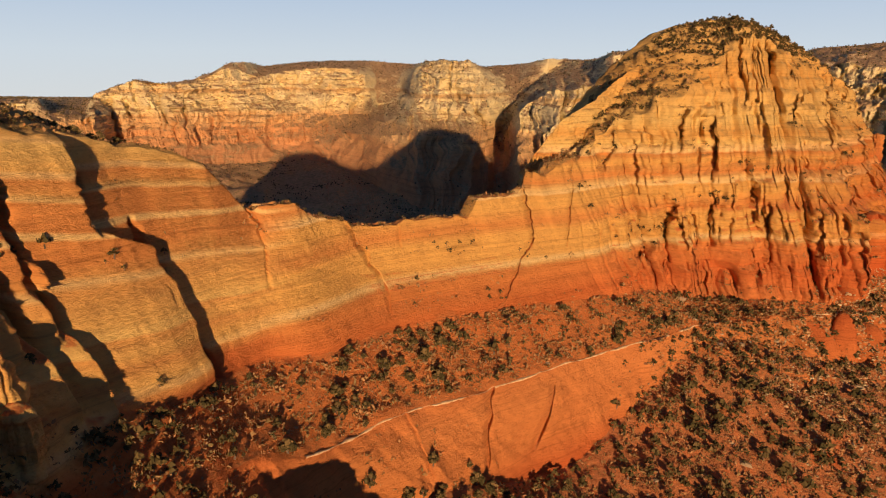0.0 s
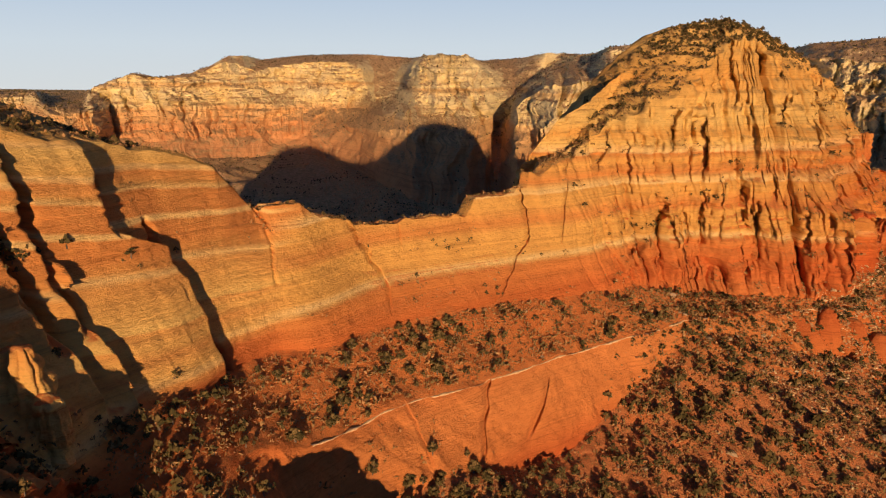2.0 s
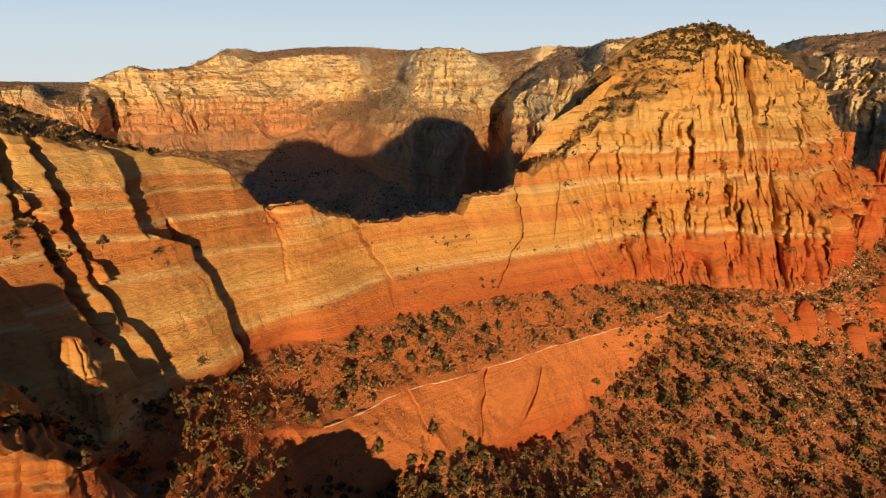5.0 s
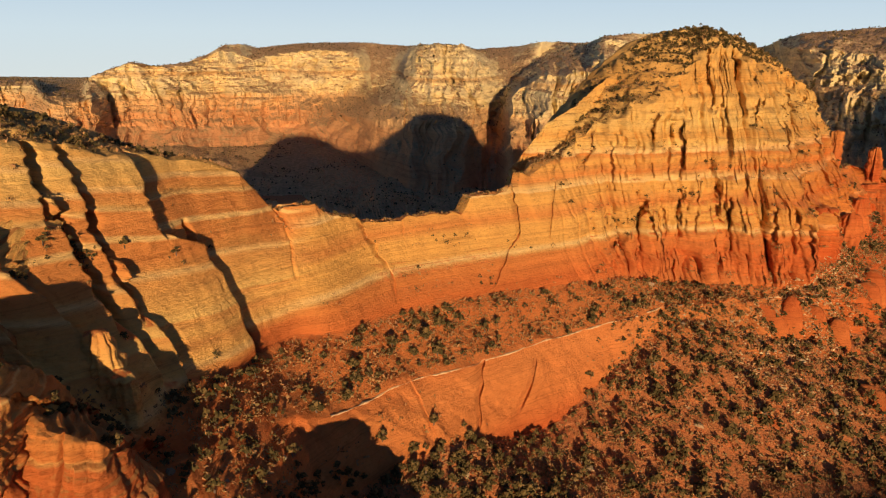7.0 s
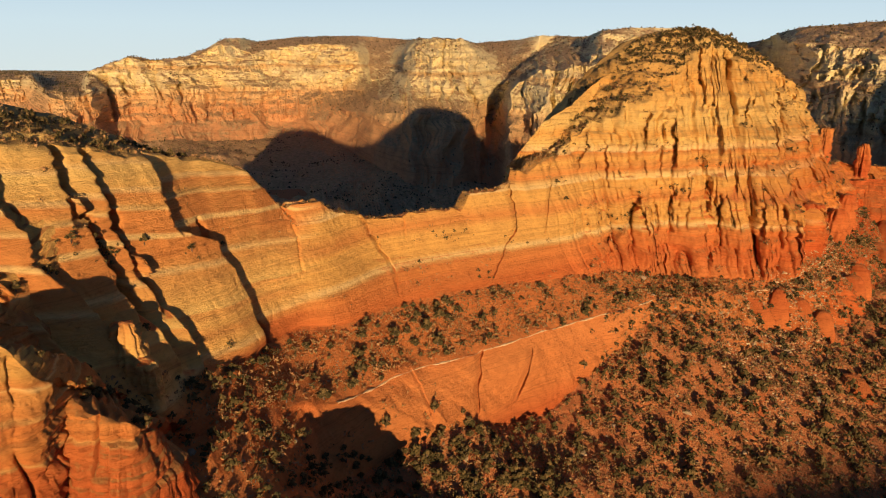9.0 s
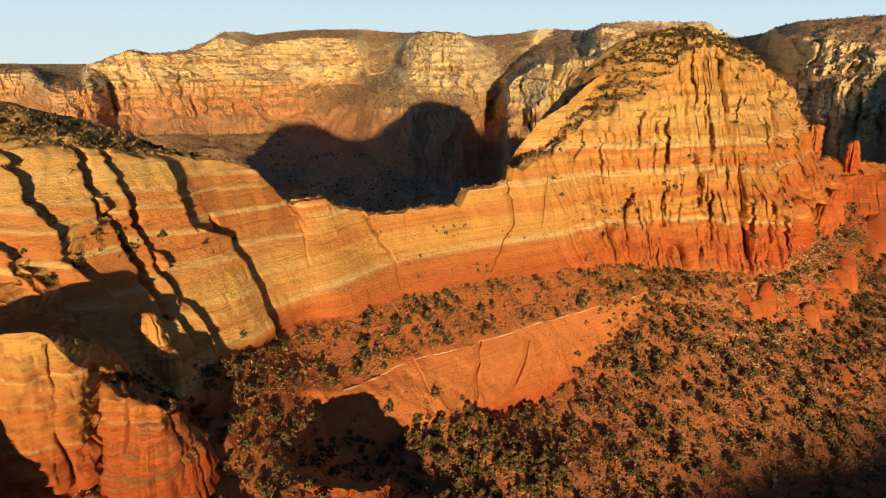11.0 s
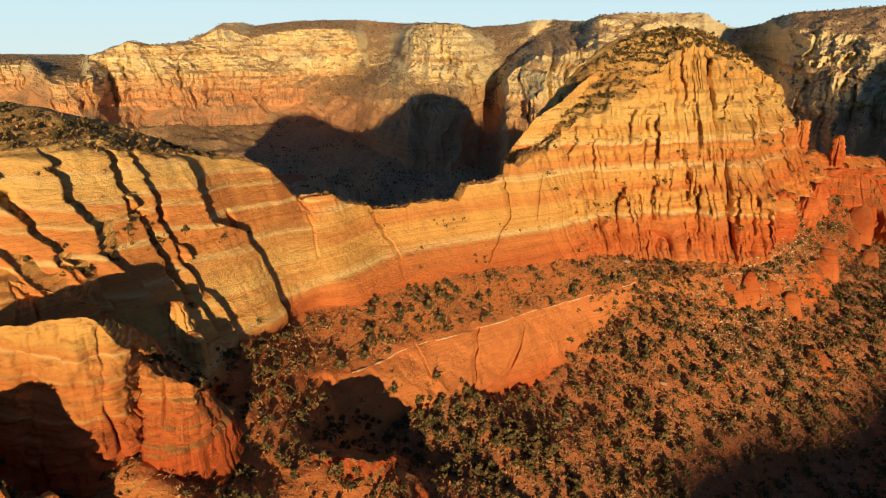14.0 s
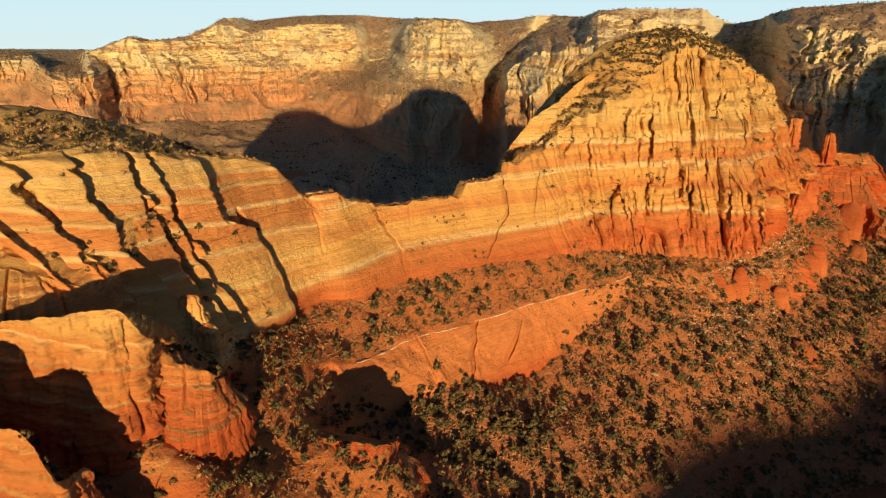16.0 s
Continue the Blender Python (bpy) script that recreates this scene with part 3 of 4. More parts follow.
# ---- single rocks standing off the wall ----
def butte(name, label, category, x, y, z0, z1, a, b, turn=0, taper=0.25, dome=0.35, seed=0, group="", power=3.2, rough=1.0, lean=(0, 0), tilt=(0, 0)):
    """A free-standing block of bedded rock on an oval plan, steep sides and a domed top."""
    nth, nside, ntop = (150, 80, 20) if a > 15 else (140, 70, 20) if a > 8 else (72, 44, 14)
    th = np.linspace(0, 2 * math.pi, nth, endpoint=False)
    h = np.concatenate([np.linspace(0, 1, nside), np.ones(ntop)])[:, None]
    shrink = np.concatenate([np.ones(nside), 1 - (np.arange(1, ntop + 1) / ntop)])[:, None]
    edge = (1 - np.sqrt(1 - np.clip((h - 1 + dome) / dome, 0, 1) ** 2)) * (0.62 if dome > 0.6 else 0.16)
    T = th[None, :] * np.ones_like(h)
    c, s = np.cos(T), np.sin(T)
    r = (np.abs(c / a) ** power + np.abs(s / b) ** power) ** (-1 / power)
    hz = z0 + (z1 - z0) * h * np.ones_like(T)
    k = min(a, b)
    bx, by = x + np.cos(T) * k, y + np.sin(T) * k
    zb = hz + 0.25 * min(x + 50, 0) + 0.5 * vnoise(bx / 9, by / 9, 0, seed)
    st_, nb = ledges(zb, WEST_BEDS if x < -40 else EAST_BEDS, 0.75)
    blk = hashed(nb, np.floor(T * k / 5 + hashed(nb, nb * 0, nb * 0, seed) * 9), nb * 0, seed + 1) - 0.5
    crack = np.exp(-(vnoise(bx / k * 2.2, by / k * 2.2, hz / 60, seed + 5) / 0.07) ** 2)
    side = rough * (min(0.22, k * 0.025) * st_ + blk * min(1.6, k * 0.14) + 0.5 * (strata(zb) - 1.0) * min(1.0, k / 6) + 0.16 * k * fbm(bx / k * 1.5, by / k * 1.5, hz / 30, 4, seed)
                    + (0.7 - ridged(bx / 4, by / 4, hz / 5, 3, seed + 2)) * min(1.2, k * 0.15) - min(2.4, 0.2 * k) * crack + 0.25 * fbm(bx / 2, by / 2, hz / 2, 3, seed + 8))
    R = np.maximum(r * (1 - taper * h ** 1.3 - edge) * shrink + side * smooth(0.80, 1.0, shrink) * (1 - edge), 0.0)
    top = (1 - shrink ** 2) * (z1 - z0) * 0.10 * dome
    ang = radians(turn)
    X, Y = R * c, R * s
    hz = hz + (X * tilt[0] + Y * tilt[1]) * h
    Q = np.stack([x + X * math.cos(ang) - Y * math.sin(ang) + lean[0] * h, y + X * math.sin(ang) + Y * math.cos(ang) + lean[1] * h,
                  hz + top + (1 - shrink) * 1.0 * fbm((x + X) / 5, (y + Y) / 5, 0, 4, seed)], -1)
    if a < 8:
        return tagged(new(name, sheet(name, Q, ridge_rock if name == "hoodoo" else red_rock, closed=True)), label, category, group)
    root = tagged(new(name), label, category, group)
    cut1, cut2 = int(nside * 0.55), nside - 1
    for nm, q in (("lower_bed", Q[:cut1 + 1]), ("upper_bed", Q[cut1:cut2 + 1]), ("cap_rock", Q[cut2:])):
        new(nm, sheet(nm, q, ridge_rock, closed=True)).parent = root
    return root


def crag(name, label, rim, foot, seed, deep=24, rise=2.0, toe=58, cols=300, rock=None):
    """A broad battered rock face between a rim line and a foot line, with a ledgy top that runs back into the hill."""
    u = np.linspace(0, len(rim) - 1, 2400)
    a = spline(foot, u)
    run = np.concatenate([[0], np.cumsum(np.linalg.norm(np.diff(a[:, :2] * 0.5 + spline(rim, u)[:, :2] * 0.5, axis=0), axis=1))])
    u = np.interp(np.linspace(0, run[-1], cols), run, u)
    run = np.linspace(0, run[-1], cols)
    top, low_ = spline(rim, u), spline(foot, u)
    tang = np.gradient(0.5 * top[:, :2] + 0.5 * low_[:, :2], axis=0)
    ker = np.ones(25) / 25
    tang = np.stack([np.convolve(np.pad(tang[:, q], 12, mode="edge"), ker, "valid") for q in (0, 1)], 1)
    tang /= np.linalg.norm(tang, axis=1)[:, None]
    nrm = np.stack([tang[:, 1], -tang[:, 0]], 1)
    grid, fall = [], []
    for q in np.linspace(0, 1, 26)[:-1]:                     # the top, from the back to the rim
        back_ = top[:, :2] + np.array((0, deep * (1 - q)))
        grid.append(np.concatenate([back_, (top[:, 2] + rise * (1 - q) ** 1.2)[:, None]], 1))
        fall.append(q - 1)
    for q in np.linspace(0, 1, 105):                         # the face
        w_ = q ** 1.25
        grid.append(np.concatenate([top[:, :2] * (1 - w_) + low_[:, :2] * w_, (top[:, 2] * (1 - q) + low_[:, 2] * q)[:, None]], 1))
        fall.append(q)
    for q in np.linspace(0, 1, 16)[1:]:                      # below ground
        grid.append(np.concatenate([low_[:, :2] + nrm * 3 * q, (low_[:, 2] * (1 - q) + toe * q)[:, None]], 1))
        fall.append(1 + q)
    Q = np.stack(grid)
    fl_ = np.array(fall)[:, None] * np.ones((1, cols))
    R_ = np.ones((len(grid), 1)) * run
    z_ = Q[..., 2].copy()
    zb = z_ + 0.25 * np.minimum(Q[..., 0] + 50, 0) + 0.8 * vnoise(R_ / 14, z_ / 20, 0, seed)
    so, nb = ledges(zb, WEST_BEDS, 0.6)
    s2, n2 = ledges(zb, [40 + 1.55 * q for q in range(80)], 0.6)
    blk = hashed(nb, np.floor(R_ / 6 + 9 * hashed(nb, nb * 0, nb * 0, seed)), nb * 0, seed + 1) - 0.5
    blk2 = hashed(n2, np.floor(R_ / 2.6 + 9 * hashed(n2, n2 * 0, n2 * 0, seed)), n2 * 0, seed + 2) - 0.5
    dr = R_ + 1.2 * vnoise(R_ / 9, z_ / 8, 0, seed + 3)
    rib = np.sqrt(np.abs(vnoise(dr / 11, z_ / 50, 0, seed + 4))) - 0.6
    rill = np.sqrt(np.abs(vnoise(dr / 2.6, z_ / 30, 0, seed + 5))) - 0.6
    seam = np.exp(-(vnoise(dr / 6, z_ / 26, 0, seed + 6) / 0.06) ** 2) * smooth(-0.1, 0.3, vnoise(R_ / 8, z_ / 9, 3, seed + 7))
    lowp = smooth(0.45, 0.7, fl_)
    D_ = so * 0.22 + s2 * 0.30 + blk * 1.0 + blk2 * 0.45 + rib * 2.0 + rill * (0.3 + 0.5 * lowp) - 1.7 * seam + 0.9 * fbm(R_ / 7, z_ / 7, 0, 4, seed + 8) + (0.7 - ridged(R_ / 3.5, z_ / 3, 0, 3, seed + 9)) * 0.9
    D_ *= smooth(-0.02, 0.03, fl_)
    Q[..., 0] += nrm[None, :, 0] * D_
    Q[..., 1] += nrm[None, :, 1] * D_
    tq_ = (z_ + 1.6 * fbm(Q[..., 0] / 8, Q[..., 1] / 8, 0, 3, seed + 10)) / 1.7
    Q[..., 2] += (np.floor(tq_) + smooth(0.6, 0.95, tq_ - np.floor(tq_)) - tq_) * 1.7 * (1 - smooth(-0.06, 0.0, fl_)) + 0.5 * fbm(Q[..., 0] / 3, Q[..., 1] / 3, 0, 3, seed + 11) * (1 - smooth(0, 0.1, fl_))
    root = tagged(new(name), label, "rock")
    for nm, r0, r1 in (("cap_rock", 0, 26), ("upper_bed", 25, 80), ("lower_bed", 79, len(grid))):
        new(nm, sheet(nm, Q[r0:r1], rock or crag_rock)).parent = root
    return Q


crags = [
    crag("sandstone_buttress", "broad golden sandstone buttress with pale beds beside the gully",
         [(-128, 48, 115), (-110, 50, 118), (-97, 50.5, 120), (-88, 50.5, 121.5), (-80, 51, 122), (-74, 53.5, 122.5), (-69.8, 55.5, 121), (-67.2, 58.5, 113.5), (-69, 70, 106)],
         [(-130, 36, 86), (-111, 39, 87), (-99, 40, 88), (-89, 41, 88), (-79, 43, 88), (-70, 46, 88), (-64.5, 52, 88), (-65.5, 58, 88.5), (-68, 68, 90)], 211, 22, -14.0),
    crag("sandstone_buttress", "wedge-shaped orange sandstone nose with a red foot",
         [(-68, 76, 99), (-66.3, 66, 106), (-63, 65, 104), (-59, 65.5, 101.5), (-56.3, 67.5, 99), (-57.5, 78, 91)],
         [(-66.5, 66, 91), (-64.5, 56, 91), (-60, 53.5, 90), (-55.5, 55.5, 90), (-51.5, 61, 89), (-51, 74, 89)], 231, 14, -7.0, cols=240),
    crag("sandstone_ledge", "broken scrubby sandstone ledge between the buttress and the cliff",
         [(-109.8, 65.6, 130.5), (-102.4, 68.8, 126.2), (-95.8, 72.3, 122.3), (-90.8, 75.5, 119.0), (-86.4, 78.2, 116.1), (-84.7, 81.5, 113.7), (-84.0, 87.5, 113.3)],
         [(-105.2, 56.4, 121.4), (-98.2, 59.5, 117.5), (-91.9, 62.8, 113.3), (-86.3, 66.6, 110.1), (-81.5, 70.6, 107.3), (-79.3, 76.5, 106.5), (-78.9, 83.4, 107.6)], 241, 26, 14.0, toe=90, cols=240),
    # the spur's west end lies out of view, raised to shade buttress and cliff
    crag("sandstone_buttress", "orange sandstone spur with a notched top below the mesa",
         [(-128, 30, 132), (-99.5, 27, 123), (-85.5, 25, 119), (-83.5, 24.5, 113), (-78.5, 24, 114), (-74.5, 23, 114), (-72, 22.5, 111), (-69, 22.5, 104), (-69, 30, 101)],
         [(-126, 18, 85), (-99.5, 15, 85), (-86.5, 13, 85), (-81.5, 13, 85), (-75.5, 12, 85), (-70.5, 12, 85), (-65.5, 13.5, 84), (-61.5, 17, 84), (-60.5, 28, 84)], 251, 4, -9.0)]
crags.append(crag("rock_shoulder", "ledgy golden shoulder of rock behind the high knob",
     [(32.9, 283.0, 105.6), (35.9, 269.0, 117.6), (42.4, 270.2, 126.2), (49.9, 274.2, 133.5), (60.9, 280.4, 139.1), (70.5, 290.8, 145.4), (84.3, 303.1, 153.4), (100.6, 314.5, 161.4)],
     [(25.9, 279.0, 85.6), (29.5, 263.4, 96.1), (36.6, 263.0, 103.2), (44.7, 265.4, 109.0), (56.3, 270.0, 113.1), (66.5, 278.8, 117.9), (80.9, 289.5, 124.4), (97.8, 299.3, 130.9)], 281, 40, -26.0, toe=40, rock=ridge_rock))
crag("red_wall", "low red sandstone wall with upright joints below the spires",
     [(224, 367, 91), (238, 364, 90), (251, 363, 88), (263, 359, 90), (273, 356, 89), (280, 351, 85), (281, 341, 77)],
     [(217, 350, 72), (231, 348, 73), (244, 345, 73), (255, 340, 72), (266, 336, 72), (273, 328, 70), (276, 316, 65)], 291, 14, -6.0, toe=50, rock=red_rock)
butte("hoodoo", "small blocky red sandstone hoodoo in the gully", "rock", -70.5, 94.5, 82, 108, 4.8, 4.2, 20, 0.38, 0.3, 17, rough=1.5)
butte("hoodoo", "stubby red sandstone knob beside the hoodoo", "rock", -66.5, 93, 80, 99.5, 4.6, 4.0, 0, 0.42, 0.5, 19, rough=1.5)
butte("rock_spire", "tall slender red sandstone spire on the ridge end", "rock spire", 241, 373, 84, 119, 4.6, 4.0, 0, 0.55, 0.2, 23, "spires", rough=2.6)
butte("rock_spire", "shorter red sandstone spire beside the tall one", "rock spire", 233, 369, 84, 112, 4.2, 3.8, 0, 0.5, 0.2, 29, "spires", rough=2.6)
butte("rock_spire", "lone thin red sandstone pinnacle on a ridge", "rock spire", 264, 369, 76, 110, 4.0, 3.6, 0, 0.5, 0.2, 31, "spires", rough=2.6)


def boss(name, label, x, y, z, a, h, turn, seed, back=0.45, group="domes"):
    """A steep rounded slab of bare rock that leans back into the slope: crest at (x, y, z), half width a, height h."""
    nth, nv = 60, 40
    ph = np.linspace(-0.25, 1, nv)[:, None] * np.ones((1, nth))
    th = np.linspace(0, 2 * math.pi, nth, endpoint=False)[None, :] * np.ones((nv, 1))
    up_ = np.clip(ph, 0, 1)
    rr = np.cos(up_ * math.pi / 2) ** 0.62
    hz = h * (np.sign(ph) * np.abs(np.sin(np.abs(ph) * math.pi / 2)) ** 0.9 - 1)
    c, q = np.cos(th), np.sin(th)
    e = 0.75
    lx, ly = a * rr * np.sign(c) * np.abs(c) ** e, 0.6 * a * rr * np.sign(q) * np.abs(q) ** e
    zb = z + hz
    grow = 1 + 0.16 * fbm(lx / a * 1.3 + seed, ly / a * 1.3, hz / h, 3, seed) + 0.05 * fbm(lx / 2.5, ly / 2.5, zb / 2.5, 3, seed + 1) + 0.03 * (strata(zb, seed) - 1.0)
    lx, ly = lx * grow, ly * grow - back * h * (1 - (hz / h + 1) ** 1.3)
    ang = radians(turn)
    Q = np.stack([x + lx * math.cos(ang) - ly * math.sin(ang), y + lx * math.sin(ang) + ly * math.cos(ang), zb + 0.5 * fbm(lx / 4, ly / 4, 0, 3, seed + 2) * up_], -1)
    return tagged(new(name, sheet(name, Q, red_rock, closed=True)), label, "rock", group)


for x_, y_, z_, a_, h_, tn_a, sd_ in ((137, 240, 61, 14, 24, -8, 41), (152, 236.5, 63.5, 4.8, 22, -20, 43), (161, 234.5, 60, 5.6, 20, -22, 45), (171, 232, 54.5, 6.2, 18, -24, 46), (199, 260, 62, 7.0, 20, -28, 47), (212, 275, 62.5, 6.5, 18, -20, 48), (186, 246, 56.5, 5, 16, -26, 49)):
    boss("rock_dome", "smooth rounded red sandstone slab between dark gaps", x_, y_, z_, a_, h_, tn_a, sd_, 0.45)
for x_, y_, z_, a_, h_, sd_ in ((246, 314, 62.5, 10, 20, 61), (268, 338, 72, 9, 22, 62), (250, 296, 55, 7, 14, 63)):
    boss("rock_slab", "tall smooth red sandstone slab on the far slope", x_, y_, z_, a_, h_, -34, sd_, 1.1, "slabs")
for bx_, by_, top_, a_, b_, sd_ in ((181, 272, 94.5, 7.4, 7.0, 37), (172, 268, 86, 4.4, 5.2, 38), (203, 287, 88, 5.5, 5.5, 39), (221, 309, 91, 5.5, 5.5, 40), (212, 296, 82, 4.5, 5, 42)):
    butte("rock_tower", "squat red sandstone tower standing off the cliff", "rock", bx_, by_, 54, top_, a_, b_, 25, 0.46, 0.15, sd_, "towers", 3.0, 1.5)
boss("rock_dome", "low bare red rock among the trees", 169, 203, 38.5, 7.5, 8, -20, 53, 1.0)
crag("rock_outcrop", "low tilted red rock outcrop above the gully",
     [(-37, 85, 70), (-33, 80, 72.5), (-26, 77.5, 73.2), (-19, 78, 71.8), (-15, 81, 69.5), (-14, 88, 66)],
     [(-41, 80, 61), (-36, 72, 61), (-27, 67, 61), (-16, 68, 61), (-9, 75, 60), (-8, 88, 58)], 271, 11, -6.0, toe=54, cols=180)

# ---- the wide ground, out to the horizon behind ----
gx = np.sign(np.linspace(-1, 1, 190)) * np.abs(np.linspace(-1, 1, 190)) ** 2 * 4800
X, Y = np.meshgrid(gx, gx)
nn = 0.6 * X - 0.8 * Y
G = 6 - 106 * smooth(-60, -170, nn) * 1.0
G = np.where(nn > -60, 6, 6 - 110 * smooth(60, 175, -nn))
G += smooth(120, 420, nn) * (30 + 30 * fbm(X / 260, Y / 260, 0, 4, 33))
# unseen hill behind the camera, added to shade the foot of the right-hand mesa
G += 312 * np.exp(-((X - 1080) / 270) ** 2 - ((Y + 700) / 260) ** 2)
# second unseen hill, added so that its soft shadow darkens the lower right slope
G += (125 + 12 * fbm(X / 110, Y / 110, 0, 2, 37)) * np.exp(-((X - 285) / 240) ** 2 - ((Y + 900) / 150) ** 2)
me = sheet("ground", np.stack([X, Y, G], -1), ridge_rock)
tagged(new("ground", me), "red desert ground with scrub", "ground", kind="structure")

# ---- the valley and mesas beyond ----
# azimuth, distance and height: the foot of the red columns, the bench above them, the cream rim, the wooded plateau's edge
FAR_FOOT = [(-47.3, 2450, 17), (-39.6, 2440, -1), (-33.2, 2340, 10), (-31.3, 2240, -2), (-31.0, 1720, -8), (-27.3, 1720, -20), (-26.3, 1910, -31), (-22.1, 1930, -31),
    (-16.8, 1960, -37), (-12.1, 1960, -34), (-9.7, 1910, -19), (-7.1, 1780, 1), (-5.4, 1490, 14), (-3.5, 1380, 25), (0.0, 1350, 28), (3.7, 1360, 7), (4.7, 1490, -16),
    (5.4, 1470, -18), (6.2, 1230, 6), (8.5, 1170, 9), (12.2, 1170, 18), (14.6, 1230, 23), (18.5, 1530, 35), (22.9, 1630, 43), (25.7, 1880, -46), (27.3, 1780, -88), (29.5,
    1350, -3), (32.6, 1260, 20), (36.3, 1270, 21), (42.5, 1270, 31), (51.4, 1280, 52)]
FAR_LEDGE = [(-47.0, 2490, 63), (-39.3, 2480, 51), (-32.9, 2380, 64), (-30.8, 2300, 64), (-30.6, 1780, 50), (-27.3, 1780, 47), (-26.2, 1980, 44), (-21.8, 2000, 50),
    (-16.5, 2040, 49), (-11.9, 2050, 40), (-9.1, 2070, 30), (-6.7, 2080, 37), (-5.6, 1650, 38), (-3.4, 1510, 55), (0.5, 1460, 59), (4.0, 1460, 57), (4.8, 1610, 32), (5.5,
    1590, 34), (6.3, 1330, 68), (7.7, 1330, 96), (9.4, 1360, 112), (11.7, 1390, 132), (14.0, 1430, 140), (18.2, 1630, 104), (22.5, 1710, 109), (25.1, 2010, 62), (26.9,
    1910, 26), (28.6, 1440, 81), (31.9, 1340, 93), (35.5, 1350, 89), (41.7, 1350, 97), (50.5, 1360, 109)]
FAR_RIM = [(-47.0, 2550, 64), (-39.2, 2540, 52), (-32.9, 2440, 68), (-30.7, 2360, 69), (-30.5, 1840, 54), (-27.8, 1850, 48), (-27.0, 2050, 93), (-25.6, 2060, 111),
    (-24.2, 2060, 130), (-22.7, 2070, 119), (-20.2, 2090, 129), (-18.8, 2110, 147), (-17.3, 2160, 165), (-15.3, 2190, 138), (-13.0, 2190, 160), (-8.0, 2200, 170), (-6.5,
    2180, 139), (-5.7, 2130, 51), (-3.6, 2010, 70), (-2.3, 1730, 148), (-1.7, 1700, 178), (0.1, 1640, 180), (2.1, 1640, 178), (3.3, 1650, 157), (4.4, 1670, 123), (5.1,
    1810, 107), (6.0, 1830, 101), (6.8, 1780, 103), (8.0, 1980, 143), (9.1, 2130, 169), (10.1, 2130, 187), (12.7, 1810, 187), (13.3, 1730, 201), (14.9, 1710, 192), (22.0,
    1790, 169), (23.9, 2080, 147), (24.9, 2180, 165), (25.7, 2130, 184), (26.6, 1930, 192), (27.9, 1570, 175), (30.4, 1470, 175), (34.9, 1460, 151), (41.0, 1460, 156),
    (49.8, 1470, 160)]
FAR_SKY = [(-46.3, 4250, 44), (-38.6, 4240, 32), (-27.1, 4240, 18), (-26.9, 2120, 93), (-24.3, 2130, 133), (-22.7, 2130, 120), (-20.1, 2150, 131), (-18.8, 2180, 151),
    (-17.2, 2250, 183), (-16.1, 2290, 186), (-14.7, 2530, 176), (-11.6, 2570, 191), (-7.0, 2570, 198), (-2.5, 2570, 187), (-1.3, 2180, 185), (2.1, 2180, 182), (3.4, 2230,
    174), (4.4, 2280, 179), (6.3, 2230, 183), (8.6, 2080, 196), (10.2, 2230, 200), (12.6, 2180, 193), (13.6, 1790, 206), (16.0, 1770, 213), (21.9, 1870, 212), (22.8,
    1980, 193), (24.1, 2330, 176), (25.8, 2280, 191), (26.7, 1980, 202), (28.0, 1880, 214), (34.1, 1890, 230), (40.0, 1890, 235), (48.8, 1900, 230)]
AZ = np.interp(np.linspace(0, 1, 1150), [0, 0.05, 0.95, 1], [-60, -36, 38, 60])


def far_line(knots, blur):
    """Distance and height along the azimuths, eased over about blur degrees."""
    k = np.array(knots, float)
    n = max(1, int(blur / 0.071)) * 2 + 1
    w = np.hanning(n + 2)[1:-1]
    return np.stack([np.convolve(np.pad(np.interp(AZ, k[:, 0], k[:, i]), n // 2, mode="edge"), w / w.sum(), "valid") for i in (1, 2)], 1)


f_foot, f_ledge, f_rim, f_sky = [far_line(k, b) for k, b in ((FAR_FOOT, 0.8), (FAR_LEDGE, 0.5), (FAR_RIM, 0.3), (FAR_SKY, 0.12))]
sway = fbm(AZ / 2.6, 0, 0, 4, 81)
f_ledge[:, 1] += 13 * sway
f_toe = far_line([(a, d - 1.7 * (z + 82), -82) for a, d, z in FAR_FOOT], 3.5)
f_bench = f_ledge * 0.82 + f_rim * 0.18
f_bench[:, 1] = f_ledge[:, 1] * 0.88 + f_rim[:, 1] * 0.12
far_lines = [np.stack([430 + 0 * AZ, -70 + 0 * AZ], 1), np.stack([430 + 0.55 * (f_toe[:, 0] - 430), -98 + 0 * AZ], 1), f_toe, f_foot, f_ledge, f_bench, f_rim, f_sky,
             np.stack([np.minimum(f_sky[:, 0] + 500, 4600), f_sky[:, 1] - 30], 1), np.stack([4700 + 0 * AZ, 0 * AZ], 1)]
far_counts = [8, 26, 30, 60, 12, 84, 34, 6, 5]
rows, level = [], []
for i, cnt in enumerate(far_counts):
    for k in range(cnt if i < len(far_counts) - 1 else cnt + 1):
        rows.append(far_lines[i] * (1 - k / cnt) + far_lines[i + 1] * (k / cnt))
        level.append(i + k / cnt)
F = np.stack(rows)
FL = np.array(level)[:, None] * np.ones((1, len(AZ)))
FA = np.radians(np.ones((len(rows), 1)) * AZ)
DD, ZZ = F[..., 0].copy(), F[..., 1].copy()
U = FA * 1900
columns = smooth(2.7, 3.1, FL) * (1 - smooth(3.95, 4.05, FL))          # the red band
cream = smooth(4.95, 5.1, FL) * (1 - smooth(5.97, 6.03, FL))
cliffs = smooth(2.7, 3.1, FL) * (1 - smooth(5.97, 6.03, FL))
tops = smooth(5.97, 6.03, FL) * (1 - smooth(7.6, 8, FL))
talus_f = smooth(1.7, 2.2, FL) * (1 - smooth(2.8, 3.1, FL))
